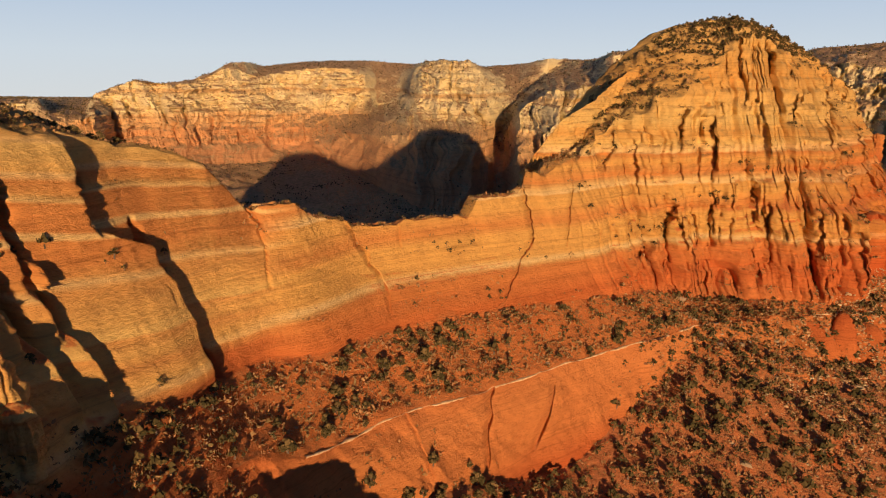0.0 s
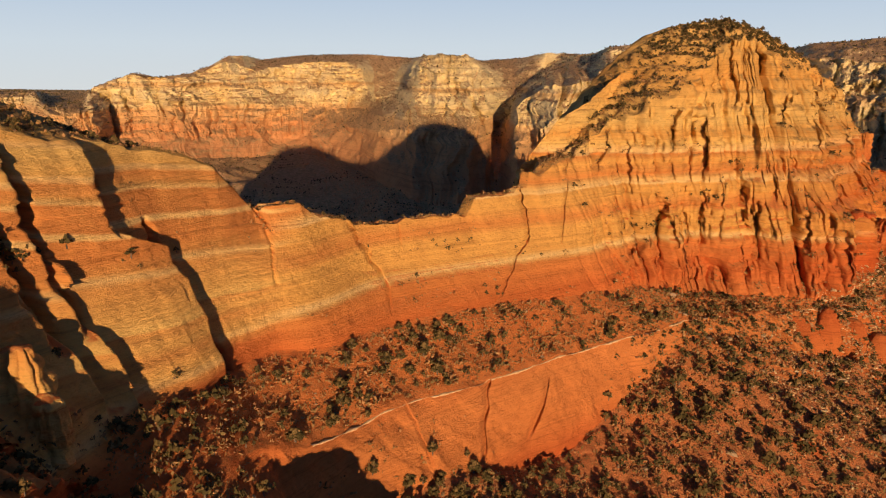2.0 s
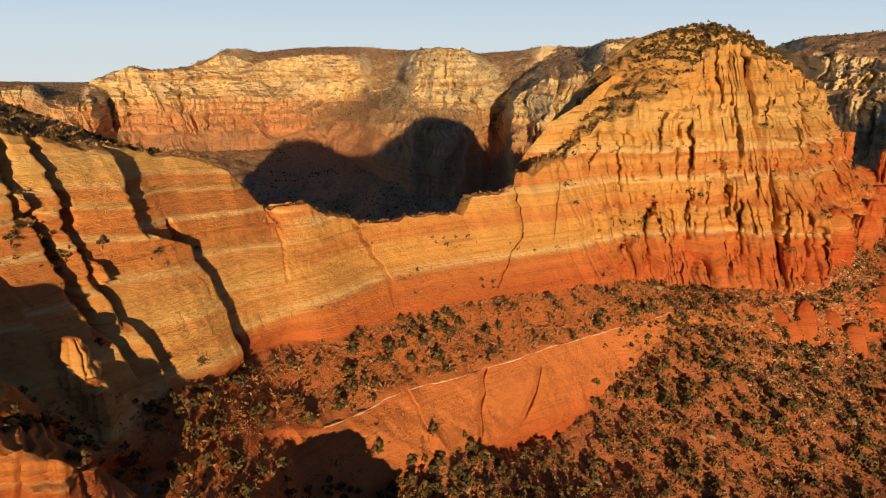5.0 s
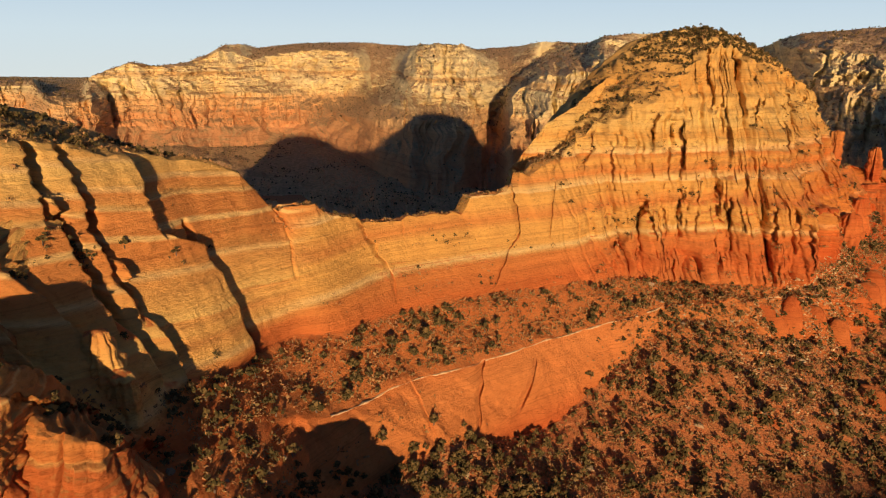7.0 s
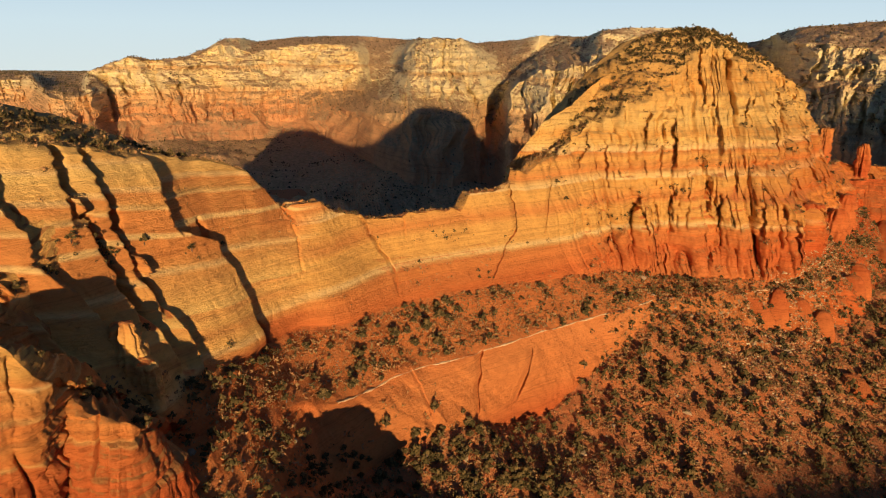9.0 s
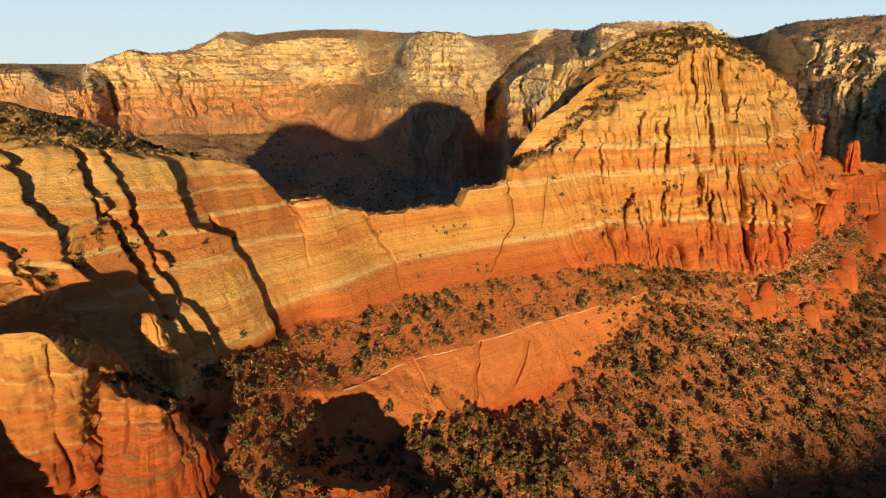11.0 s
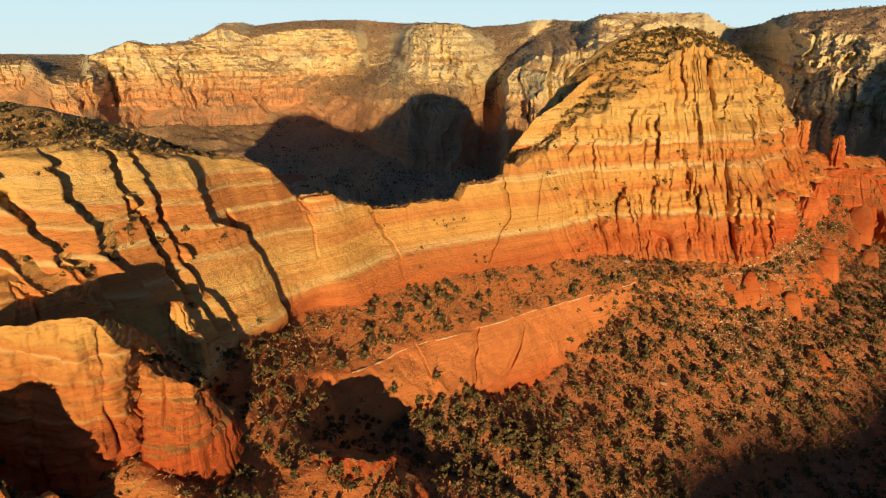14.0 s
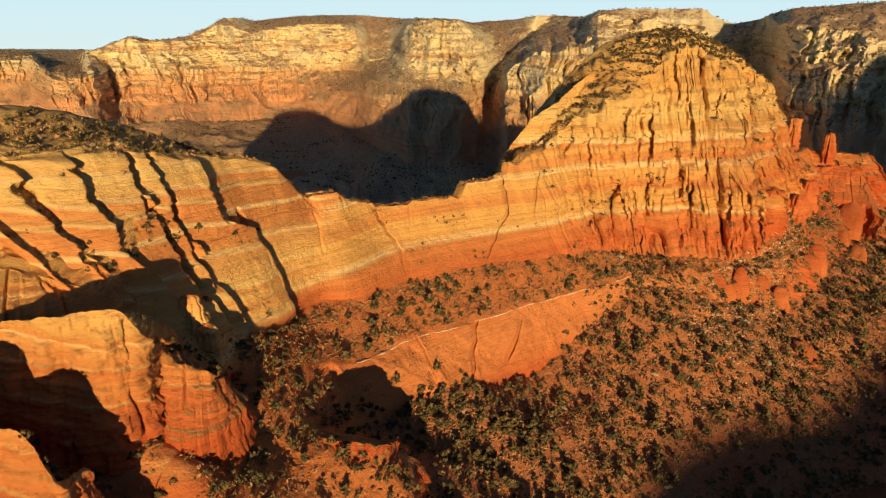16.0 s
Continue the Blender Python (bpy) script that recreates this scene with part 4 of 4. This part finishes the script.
bay = ridged(U / 130 + 0.3 * vnoise(U / 60, ZZ / 40, 0, 72), ZZ / 400, 0, 3, 12) - 0.6
DD -= bay * 110 * np.interp(FL, [0, 2, 3, 6, 7, 8], [0, 0.5, 1, 0.7, 0.2, 0])
spine = ridged(U / 55 + 0.4 * vnoise(U / 50, ZZ / 60, 0, 91), ZZ / 300, 0, 3, 92) - 0.6
DD -= spine * (talus_f * 60 + cream * 26)
cut = np.exp(-(vnoise(U / 60 + 0.12 * vnoise(U / 20, ZZ / 25, 0, 73), ZZ / 160, 0, 15) / 0.10) ** 2) * smooth(-0.1, 0.3, vnoise(U / 90, ZZ / 60, 0, 74))
fj = np.abs(vnoise(U / 26, ZZ / 160, 0, 13)) ** 0.5 * 13 + np.abs(vnoise(U / 9, ZZ / 70, 0, 14)) ** 0.5 * 7 - 12 - 34 * cut
fj -= 16 * columns * np.exp(-(vnoise(U / 22, ZZ / 300, 0, 95) / 0.12) ** 2)
FAR_BEDS = [-300, -75] + list(-66 + np.cumsum(np.random.default_rng(3).uniform(9, 30, 18)))          # tall risers and scrubby treads
fz = ZZ + 9 * vnoise(U / 160, 0, 0, 75) + 4 * fbm(U / 50, ZZ / 50, 0, 3, 76)
fs_, fi = ledges(fz, FAR_BEDS, 0.6)
tower = (hashed(fi, np.floor(U / 17 + 9 * hashed(fi, fi * 0, fi * 0, 77)), fi * 0, 78) - 0.5) * 9
for wide, tall, reach in ((36, 90, 20), (14, 45, 9)):
    tier = np.floor(ZZ / tall + 0.5 * vnoise(U / 90, 0, 0, 79))
    pid = np.floor((U + 8 * vnoise(U / 30, ZZ / 20, 0, 80)) / wide + 5 * hashed(tier, tier * 0, tier * 0, 81))
    tower += reach * (hashed(pid, tier, tier * 0, 82) - 0.5)
rugged = smooth(-0.3, 0.3, fbm(U / 140, ZZ / 70, 0, 3, 96))
DD -= cliffs * (fs_ * (0.35 + 0.5 * rugged) + tower + fj + 10 * fbm(U / 18, ZZ / 18, 0, 4, 8))
DD -= cliffs * (np.abs(vnoise(U / 75, ZZ / 150, 0, 98)) ** 0.5 - 0.6) * 42
DD -= cream * (0.3 + 0.7 * rugged) * 26 * fbm(U / 34, ZZ / 20, 0, 4, 97)
ZZ += 9 * fbm(U / 90, DD / 90, 0, 4, 6) * smooth(0.3, 1, FL) * (1 - smooth(2.6, 3.0, FL))
ZZ += (5 * fbm(U / 34, DD / 60, 0, 4, 47)) * np.interp(FL, [0, 4, 5.5, 6, 6.8, 7, 8], [0, 0, 0, 1, 0.7, 0.25, 0])
FA = FA + smooth(1.8, 2.6, FL) * (1 - smooth(6.0, 6.6, FL)) * (9 * fbm(DD / 60, ZZ / 40, U / 300, 3, 101) + 2 * fbm(DD / 16, ZZ / 12, U / 60, 3, 102)) / DD
FP = np.stack([DD * np.sin(FA), DD * np.cos(FA), ZZ], -1)
me = sheet("mesa", FP[::-1], far_rock)
me.polygons.foreach_set("use_smooth", np.zeros(len(me.polygons), dtype=bool))
tagged(new("mesa", me), "cream and red sandstone mesa walls above a wooded valley", "mesa", kind="structure")

# the evening sky low over the horizon, pale below and bluer above, behind everything
haze, hn_, hl_, hb_ = shader("evening sky", 1.0)
hp = hn_.new("ShaderNodeSeparateXYZ")
hl_.new(hn_.new("ShaderNodeNewGeometry").outputs["Position"], hp.inputs[0])
hr = ramp(hn_, [(0.0, (0.65, 0.71, 0.70)), (0.35, (0.60, 0.70, 0.74)), (1.0, (0.42, 0.56, 0.71))])
hl_.new(maths(hn_, hl_, "DIVIDE", maths(hn_, hl_, "SUBTRACT", hp.outputs[2], 20.0), 780.0, True), hr.inputs[0])
glow = hn_.new("ShaderNodeEmission")
hl_.new(hr.outputs[0], glow.inputs[0])
hl_.new(glow.outputs[0], hn_["Material Output"].inputs[0])
ha = np.radians(np.linspace(-75, 75, 60))
strip = np.stack([np.stack([4850 * np.sin(ha), 4850 * np.cos(ha), 0 * ha + z], -1) for z in (1100.0, -320.0)])
tagged(new("backdrop", sheet("backdrop", strip, haze)), "pale clear evening sky at the horizon", "backdrop", kind="structure")

# ---- trees and scrub ----
leaf_mat, ln_, ll_, lb_ = shader("juniper foliage", 0.8)
isl = ln_.new("ShaderNodeNewGeometry")
lr = ramp(ln_, [(0.0, (0.055, 0.050, 0.020)), (0.5, (0.105, 0.082, 0.032)), (0.85, (0.17, 0.122, 0.050)), (1.0, (0.27, 0.175, 0.078))])
ll_.new(isl.outputs["Random Per Island"], lr.inputs[0])
ll_.new(lr.outputs[0], lb_.inputs["Base Color"])
scrub_mat, sn_, sl_, sb_ = shader("dry scrub", 0.9)
isl = sn_.new("ShaderNodeNewGeometry")
sr_ = ramp(sn_, [(0.0, (0.15, 0.115, 0.045)), (0.4, (0.30, 0.20, 0.085)), (0.75, (0.43, 0.24, 0.11)), (1.0, (0.50, 0.30, 0.15))])
sl_.new(isl.outputs["Random Per Island"], sr_.inputs[0])
sl_.new(sr_.outputs[0], sb_.inputs["Base Color"])
bark_mat, bn_, bl_, bb_ = shader("grey juniper bark", 0.95)
bt = tex(bn_, bl_, bn_.new("ShaderNodeNewGeometry").outputs["Position"], 3.0)
br_ = ramp(bn_, [(0.3, (0.10, 0.07, 0.05)), (0.7, (0.22, 0.17, 0.13))])
bl_.new(bt.outputs[0], br_.inputs[0])
bl_.new(br_.outputs[0], bb_.inputs["Base Color"])
stone_mat, tn_, tl_, tb_ = shader("weathered boulder", 0.9)
isl = tn_.new("ShaderNodeNewGeometry")
tr_ = ramp(tn_, [(0.0, (0.36, 0.13, 0.06)), (0.5, (0.44, 0.22, 0.11)), (0.8, (0.52, 0.36, 0.22)), (1.0, (0.58, 0.48, 0.34))])
tl_.new(isl.outputs["Random Per Island"], tr_.inputs[0])
tg = tex(tn_, tl_, isl.outputs["Position"], 1.4, 6, 0.7)
tl_.new(mix(tn_, tl_, "MULTIPLY", 0.5, tr_.outputs[0], tg.outputs["Color"]), tb_.inputs["Base Color"])
tbump = tn_.new("ShaderNodeBump")
tbump.inputs["Distance"].default_value = 0.25
tl_.new(tg.outputs[0], tbump.inputs["Height"])
tl_.new(tbump.outputs[0], tb_.inputs["Normal"])

ICO_V = np.array([(0, 1, 1.618), (0, -1, 1.618), (0, 1, -1.618), (0, -1, -1.618), (1, 1.618, 0), (-1, 1.618, 0), (1, -1.618, 0), (-1, -1.618, 0),
                  (1.618, 0, 1), (-1.618, 0, 1), (1.618, 0, -1), (-1.618, 0, -1)]) / 1.902
d2 = np.linalg.norm(ICO_V[:, None] - ICO_V[None], axis=2)
ICO_F = []
for a in range(12):
    for b in range(a + 1, 12):
        for c in range(b + 1, 12):
            if max(d2[a, b], d2[b, c], d2[a, c]) < 1.2:
                flip = np.dot(np.cross(ICO_V[b] - ICO_V[a], ICO_V[c] - ICO_V[a]), ICO_V[a]) < 0
                ICO_F.append((a, c, b) if flip else (a, b, c))
ICO_F = np.array(ICO_F)

OCT_V = np.array([(1, 0, 0), (0, 1, 0), (-1, 0, 0), (0, -1, 0), (0, 0, 1.1), (0, 0, -0.6)], float)
OCT_F = np.array([(0, 1, 4), (1, 2, 4), (2, 3, 4), (3, 0, 4), (1, 0, 5), (2, 1, 5), (3, 2, 5), (0, 3, 5)])


def leaves(rng, centre, radius, n, size):
    """n small leafy sprays scattered over a clump: triangles pairs, standing off its surface."""
    d = rng.normal(size=(n, 3))
    d /= np.linalg.norm(d, axis=1)[:, None]
    d[:, 2] = np.abs(d[:, 2]) * 0.9 - 0.25
    p = centre + d * radius * rng.uniform(0.7, 1.15, (n, 1))
    u = rng.normal(size=(n, 3)) + d * 0.4
    v = np.cross(u, d + rng.normal(size=(n, 3)) * 0.6)
    u /= np.linalg.norm(u, axis=1)[:, None]
    v /= np.linalg.norm(v, axis=1)[:, None] + 1e-6
    k = size * rng.uniform(0.6, 1.3, (n, 1))
    V = np.stack([p - u * k, p - v * k * 0.5, p + u * k, p + v * k * 0.5], 1).reshape(-1, 3)
    q = np.arange(n)[:, None] * 4
    F = np.concatenate([q + np.array([[0, 1, 2]]), q + np.array([[0, 2, 3]])])
    return V, F


def joined(parts):
    vs, fs, n = [], [], 0
    for v, f in parts:
        vs.append(v)
        fs.append(f + n)
        n += len(v)
    return np.concatenate(vs), np.concatenate(fs)


def tube(p0, p1, r0, r1, sides=5):
    p0, p1 = np.array(p0, float), np.array(p1, float)
    ax = (p1 - p0) / np.linalg.norm(p1 - p0)
    e = np.cross(ax, (0.3, 1, 0.2))
    e /= np.linalg.norm(e)
    g = np.cross(ax, e)
    t = np.linspace(0, 2 * math.pi, sides, endpoint=False)[:, None]
    ring = np.cos(t) * e + np.sin(t) * g
    V = np.concatenate([p0 + ring * r0, p1 + ring * r1])
    i = np.arange(sides)
    j = (i + 1) % sides
    return V, np.concatenate([np.stack([i, j, j + sides], 1), np.stack([i, j + sides, i + sides], 1)])


def tree_shape(seed, full=True):
    """A juniper of unit crown radius: (trunk, crown)."""
    rng = np.random.default_rng(seed)
    tall = rng.uniform(0.75, 1.2)
    lean = rng.uniform(-0.15, 0.15, 2)
    fork = np.array([lean[0], lean[1], 0.45 * tall])
    wood = [tube((0, 0, -0.25), fork, 0.16, 0.10, 5 if full else 3)] + ([tube(fork, (lean[0] * 2, lean[1] * 2, 1.2 * tall), 0.10, 0.03)] if full else [])
    clumps = []
    for k in range(7 if full else 3):
        a = k * 2.4 + rng.uniform(-0.5, 0.5)
        rr = rng.uniform(0.3, 0.6) if k else 0.1
        c = np.array([math.cos(a) * rr + lean[0], math.sin(a) * rr + lean[1], tall * (rng.uniform(0.45, 1.05) if k else 1.25)])
        r = rng.uniform(0.34, 0.55) * (1 if full else 1.2)
        if full:
            wood.append(tube(fork, c, 0.06, 0.02, 4))
        if full:
            clumps.append((ICO_V * (r * 0.72) * rng.uniform(0.75, 1.2, (12, 1)) + c, ICO_F))
        else:
            clumps.append((OCT_V * (r * 0.8) * rng.uniform(0.75, 1.2, (6, 1)) + c, OCT_F))
        clumps.append(leaves(rng, c, r, 26 if full else 7, 0.17 if full else 0.30))
    return joined(wood), joined(clumps)


def scattered(shapes, places, sizes, rng, squash=(0.8, 1.1)):
    """One mesh's worth of copies of shapes, turned and scaled, at the places."""
    parts = []
    for i, (p, s) in enumerate(zip(places, sizes)):
        v, f = shapes[i % len(shapes)]
        a = rng.uniform(0, 6.283)
        c, d = math.cos(a), math.sin(a)
        q = np.stack([v[:, 0] * c - v[:, 1] * d, v[:, 0] * d + v[:, 1] * c, v[:, 2] * rng.uniform(*squash)], 1) * s + p
        parts.append((q, f))
    return joined(parts)


rng = np.random.default_rng(5)
e1, e2 = np.gradient(P, axis=1), np.gradient(P, axis=0)
NRM = np.cross(e1, e2)
AREA = np.linalg.norm(NRM, axis=2)
UPZ = np.abs(NRM[..., 2]) / np.maximum(AREA, 1e-9)
clump = smooth(-0.35, 0.45, fbm(P[..., 0] / 16, P[..., 1] / 16, 0, 3, 200))
bench = smooth(4.02, 4.15, LEV) * (1 - smooth(4.9, 4.98, LEV))
slope = smooth(5.95, 6.1, LEV) + slab * (smooth(11.2, 12, ST) + (1 - smooth(4.6, 5.2, ST)))
top = smooth(1.1, 1.3, LEV) * (1 - smooth(1.93, 1.99, LEV))
dens = bench * (0.03 + 0.075 * clump) + slope * (0.056 + 0.024 * clump) * smooth(0.3, 0.6, UPZ) + bench * (1 - smooth(5.2, 6.2, ST)) * 0.03
dens += top * ((1 - smooth(5.0, 5.6, ST)) * (0.045 + 0.085 * clump) + smooth(11.3, 11.8, ST) * (0.05 + 0.10 * clump + 0.35 * smooth(150, 164, Z)) * (1 - smooth(16.5, 17.5, ST)))
dens += top * smooth(5.4, 5.8, ST) * (1 - smooth(10.9, 11.3, ST)) * 0.075
ledge = wall * smooth(0.5, 0.8, UPZ) * smooth(0.0, 0.5, fbm(ARC / 12, Z / 12, 0, 2, 210))
dens += ledge * 0.03 + slab * smooth(5.45, 5.95, LEV) * 0.07 * clump
for a_, z_, r_ in ((263, 93, 7), (352, 92, 5), (381, 102, 5), (400, 113, 6), (150, 113, 5), (126, 119, 5), (118, 124, 4), (291, 90, 4), (268, 79, 4)):
    dens += (wall + slab) * 0.30 * np.exp(-((ARC - a_) / r_) ** 2 - ((Z - z_) / 1.8) ** 2)          # bushes on the broader ledges
dens *= 0.78 * (st > 0.4)[None, :]


def places_on(density, rng, cap=9000):
    w = (density * AREA).ravel()
    n = min(cap, int(w.sum()))
    k = rng.choice(len(w), n, p=w / w.sum(), replace=False)
    return k, P.reshape(-1, 3)[k] + (rng.random((n, 1)) - 0.5) * e1.reshape(-1, 3)[k] + (rng.random((n, 1)) - 0.5) * e2.reshape(-1, 3)[k]


k, spots = places_on(dens, rng)
stn, lv = ST.ravel()[k], LEV.ravel()[k]
sizes = (0.7 + 1.5 * rng.random(len(k)) ** 1.6) * np.where(lv < 4, np.where(stn < 5, 0.75, np.where(stn > 11.3, 0.72, 0.5)), np.where(lv > 6.2, np.where(stn > 10, 1.35, 1.1), 1.0))
near_ones = np.where((stn < 8.5) & (lv > 3.9) | (stn < 4.6))[0]
near_ones = near_ones[np.argsort(stn[near_ones])][-300:]
singles = []
for i in range(8):
    wood, crown_v = tree_shape(100 + i)
    root = tagged(new("juniper_tree"), "bushy dark green juniper on red slope", "tree", "junipers")
    for nm, (v, f), mt in (("trunk", wood, bark_mat), ("crown", crown_v, leaf_mat)):
        ob = new(nm, quads(nm, v, f, mt, flat=True))
        ob.parent = root
    singles.append(root)
for j, q in enumerate(near_ones):
    root = singles[j] if j < 8 else copy_thing(singles[j % 8], Matrix())
    s_ = 1.2 * sizes[q]
    root.matrix_basis = pose(*spots[q], 0, 0, rng.uniform(0, 360)) @ Matrix.Diagonal((s_, s_, s_ * rng.uniform(0.85, 1.2), 1))
rest = np.setdiff1d(np.arange(len(k)), near_ones)
shapes = [tree_shape(300 + i, False) for i in range(14)]
v, f = scattered([s_[1] for s_ in shapes], spots[rest], sizes[rest], rng)
tagged(new("juniper_trees", quads("juniper_trees", v, f, leaf_mat, flat=True)), "many dark green junipers and pinyons on the slopes", "trees", kind="stuff")
v, f = scattered([s_[0] for s_ in shapes], spots[rest], sizes[rest], rng)
tagged(new("juniper_trunks", quads("juniper_trunks", v, f, bark_mat, flat=True)), "grey trunks of the many junipers", "trees", kind="stuff")

# junipers on the flat tops and at the feet of the near crags
for Q in crags:
    n_ = 16
    pick = (rng.integers(3, 22, n_), rng.integers(8, Q.shape[1] - 8, n_))
    for p_ in Q[pick]:
        root = copy_thing(singles[rng.integers(0, 8)], Matrix())
        s_ = rng.uniform(0.6, 1.3)
        root.matrix_basis = pose(*p_, 0, 0, rng.uniform(0, 360)) @ Matrix.Diagonal((s_, s_, s_, 1))

# low dry scrub and grass tufts
bush = []
for i in range(10):
    r_ = np.random.default_rng(700 + i)
    bush.append(leaves(r_, np.array([0, 0, 0.25]), 0.55, 5, 0.34))
sd = bench * (0.55 + 0.6 * clump) + slope * (0.38 + 0.35 * clump) * smooth(0.3, 0.6, UPZ) + slab * 0.09 * clump + top * (0.3 + 0.4 * left) + ledge * 0.2
sd *= (st > 0.4)[None, :] * (1 - 0.55 * left)
k, spots_s = places_on(0.75 * sd, rng, 48000)
v, f = scattered(bush, spots_s, 0.75 + 1.3 * rng.random(len(k)) ** 1.8, rng)
tagged(new("dry_scrub", quads("dry_scrub", v, f, scrub_mat, flat=True)), "low dry brown scrub and grass tufts", "scrub", kind="stuff")


# boulders
def stone(seed):
    r_ = np.random.default_rng(seed)
    v = ICO_V * r_.uniform(0.7, 1.15, (12, 1)) * r_.uniform((0.8, 0.6, 0.45), (1.3, 1.0, 0.8))
    return v, ICO_F


stones = [stone(900 + i) for i in range(12)]
talus = smooth(11.5, 13.5, ST) * smooth(4.05, 4.2, LEV) * (1 - smooth(6.8, 7.4, LEV))
bd = talus * 0.10 * smooth(0.35, 0.6, UPZ) * (0.3 + clump) + bench * 0.02 + slope * 0.05
seg_a, seg_b = np.array((198.0, 280.0)), np.array((128.0, 196.0))       # a pale rubble chute down the talus
rel = P[..., :2] - seg_a
tt = np.clip((rel @ (seg_b - seg_a)) / np.dot(seg_b - seg_a, seg_b - seg_a), 0, 1)
chute = np.exp(-(np.linalg.norm(rel - tt[..., None] * (seg_b - seg_a), axis=2) / (7 + 9 * tt)) ** 2) * (LEV > 3.9)
bd *= (st > 0.4)[None, :]
k, spots_b = places_on(bd, rng, 6000)
bsize = 0.25 + 0.9 * rng.random(len(k)) ** 4
big = np.argsort(-bsize)[:60]
small = np.setdiff1d(np.arange(len(k)), big)
v, f = scattered(stones, spots_b[small], bsize[small], rng)
tagged(new("scattered_stones", quads("scattered_stones", v, f, stone_mat, flat=True)), "loose tan and red stones on the talus", "stones", kind="stuff")
kinds = [quads("boulder", v_, f_, stone_mat, flat=True) for v_, f_ in stones]
for j, q in enumerate(big):
    ob = tagged(new("boulder", kinds[j % 12]), "pale angular sandstone boulder lying on the talus", "boulder", "boulders")
    s_ = bsize[q] * rng.uniform(1.0, 1.9)
    ob.matrix_basis = pose(*spots_b[q], 0, 0, rng.uniform(0, 360)) @ Matrix.Diagonal((s_, s_, s_, 1))

rubble_mat, un_, ul_, ub_ = shader("pale rubble", 0.9)
isl = un_.new("ShaderNodeNewGeometry")
ur = ramp(un_, [(0.0, (0.42, 0.21, 0.10)), (0.5, (0.54, 0.36, 0.19)), (1.0, (0.66, 0.54, 0.34))])
ul_.new(isl.outputs["Random Per Island"], ur.inputs[0])
ul_.new(ur.outputs[0], ub_.inputs["Base Color"])
k, spots_r = places_on(chute * 1.2 * (0.4 + clump), rng, 4200)
v, f = scattered(stones, spots_r, 0.25 + 0.75 * rng.random(len(k)) ** 4, rng)
tagged(new("pale_rubble", quads("pale_rubble", v, f, rubble_mat, flat=True)), "pale tan rubble spilling down the talus", "rubble", kind="stuff")

# the woods of the far valley
fe1, fe2 = np.gradient(FP, axis=1), np.gradient(FP, axis=0)
fn = np.cross(fe1, fe2)
farea = np.linalg.norm(fn, axis=2)
fup = np.abs(fn[..., 2]) / np.maximum(farea, 1e-9)
fd = smooth(0.7, 0.86, fup) * smooth(0.4, 0.8, FL) * smooth(-0.4, 0.3, fbm(FP[..., 0] / 160, FP[..., 1] / 160, 0, 3, 61)) * (1 - 0.75 * smooth(2.0, 2.6, FL)) * (FL < 7.6)
fd *= np.where(FL < 2.1, 1.6, 1.0)
fd += 0.8 * tops * smooth(0.8, 0.95, fup) + (columns + cream) * smooth(0.5, 0.7, fup) * 0.5
w = (fd * farea).ravel()
kf = rng.choice(len(w), 24000, p=w / w.sum())
fs = FP.reshape(-1, 3)[kf] + np.stack([rng.uniform(-6, 6, 24000), rng.uniform(-6, 6, 24000), np.zeros(24000)], 1)
far_tree = []
for i in range(6):
    far_tree.append((OCT_V * np.random.default_rng(60 + i).uniform(0.6, 1.2, (6, 1)) + (0, 0, 0.5), OCT_F))
v, f = scattered(far_tree, fs, rng.uniform(1.2, 2.8, 24000), rng)
tagged(new("far_woods", quads("far_woods", v, f, leaf_mat, flat=True)), "distant dark green woods on the valley floor", "woods", kind="stuff")
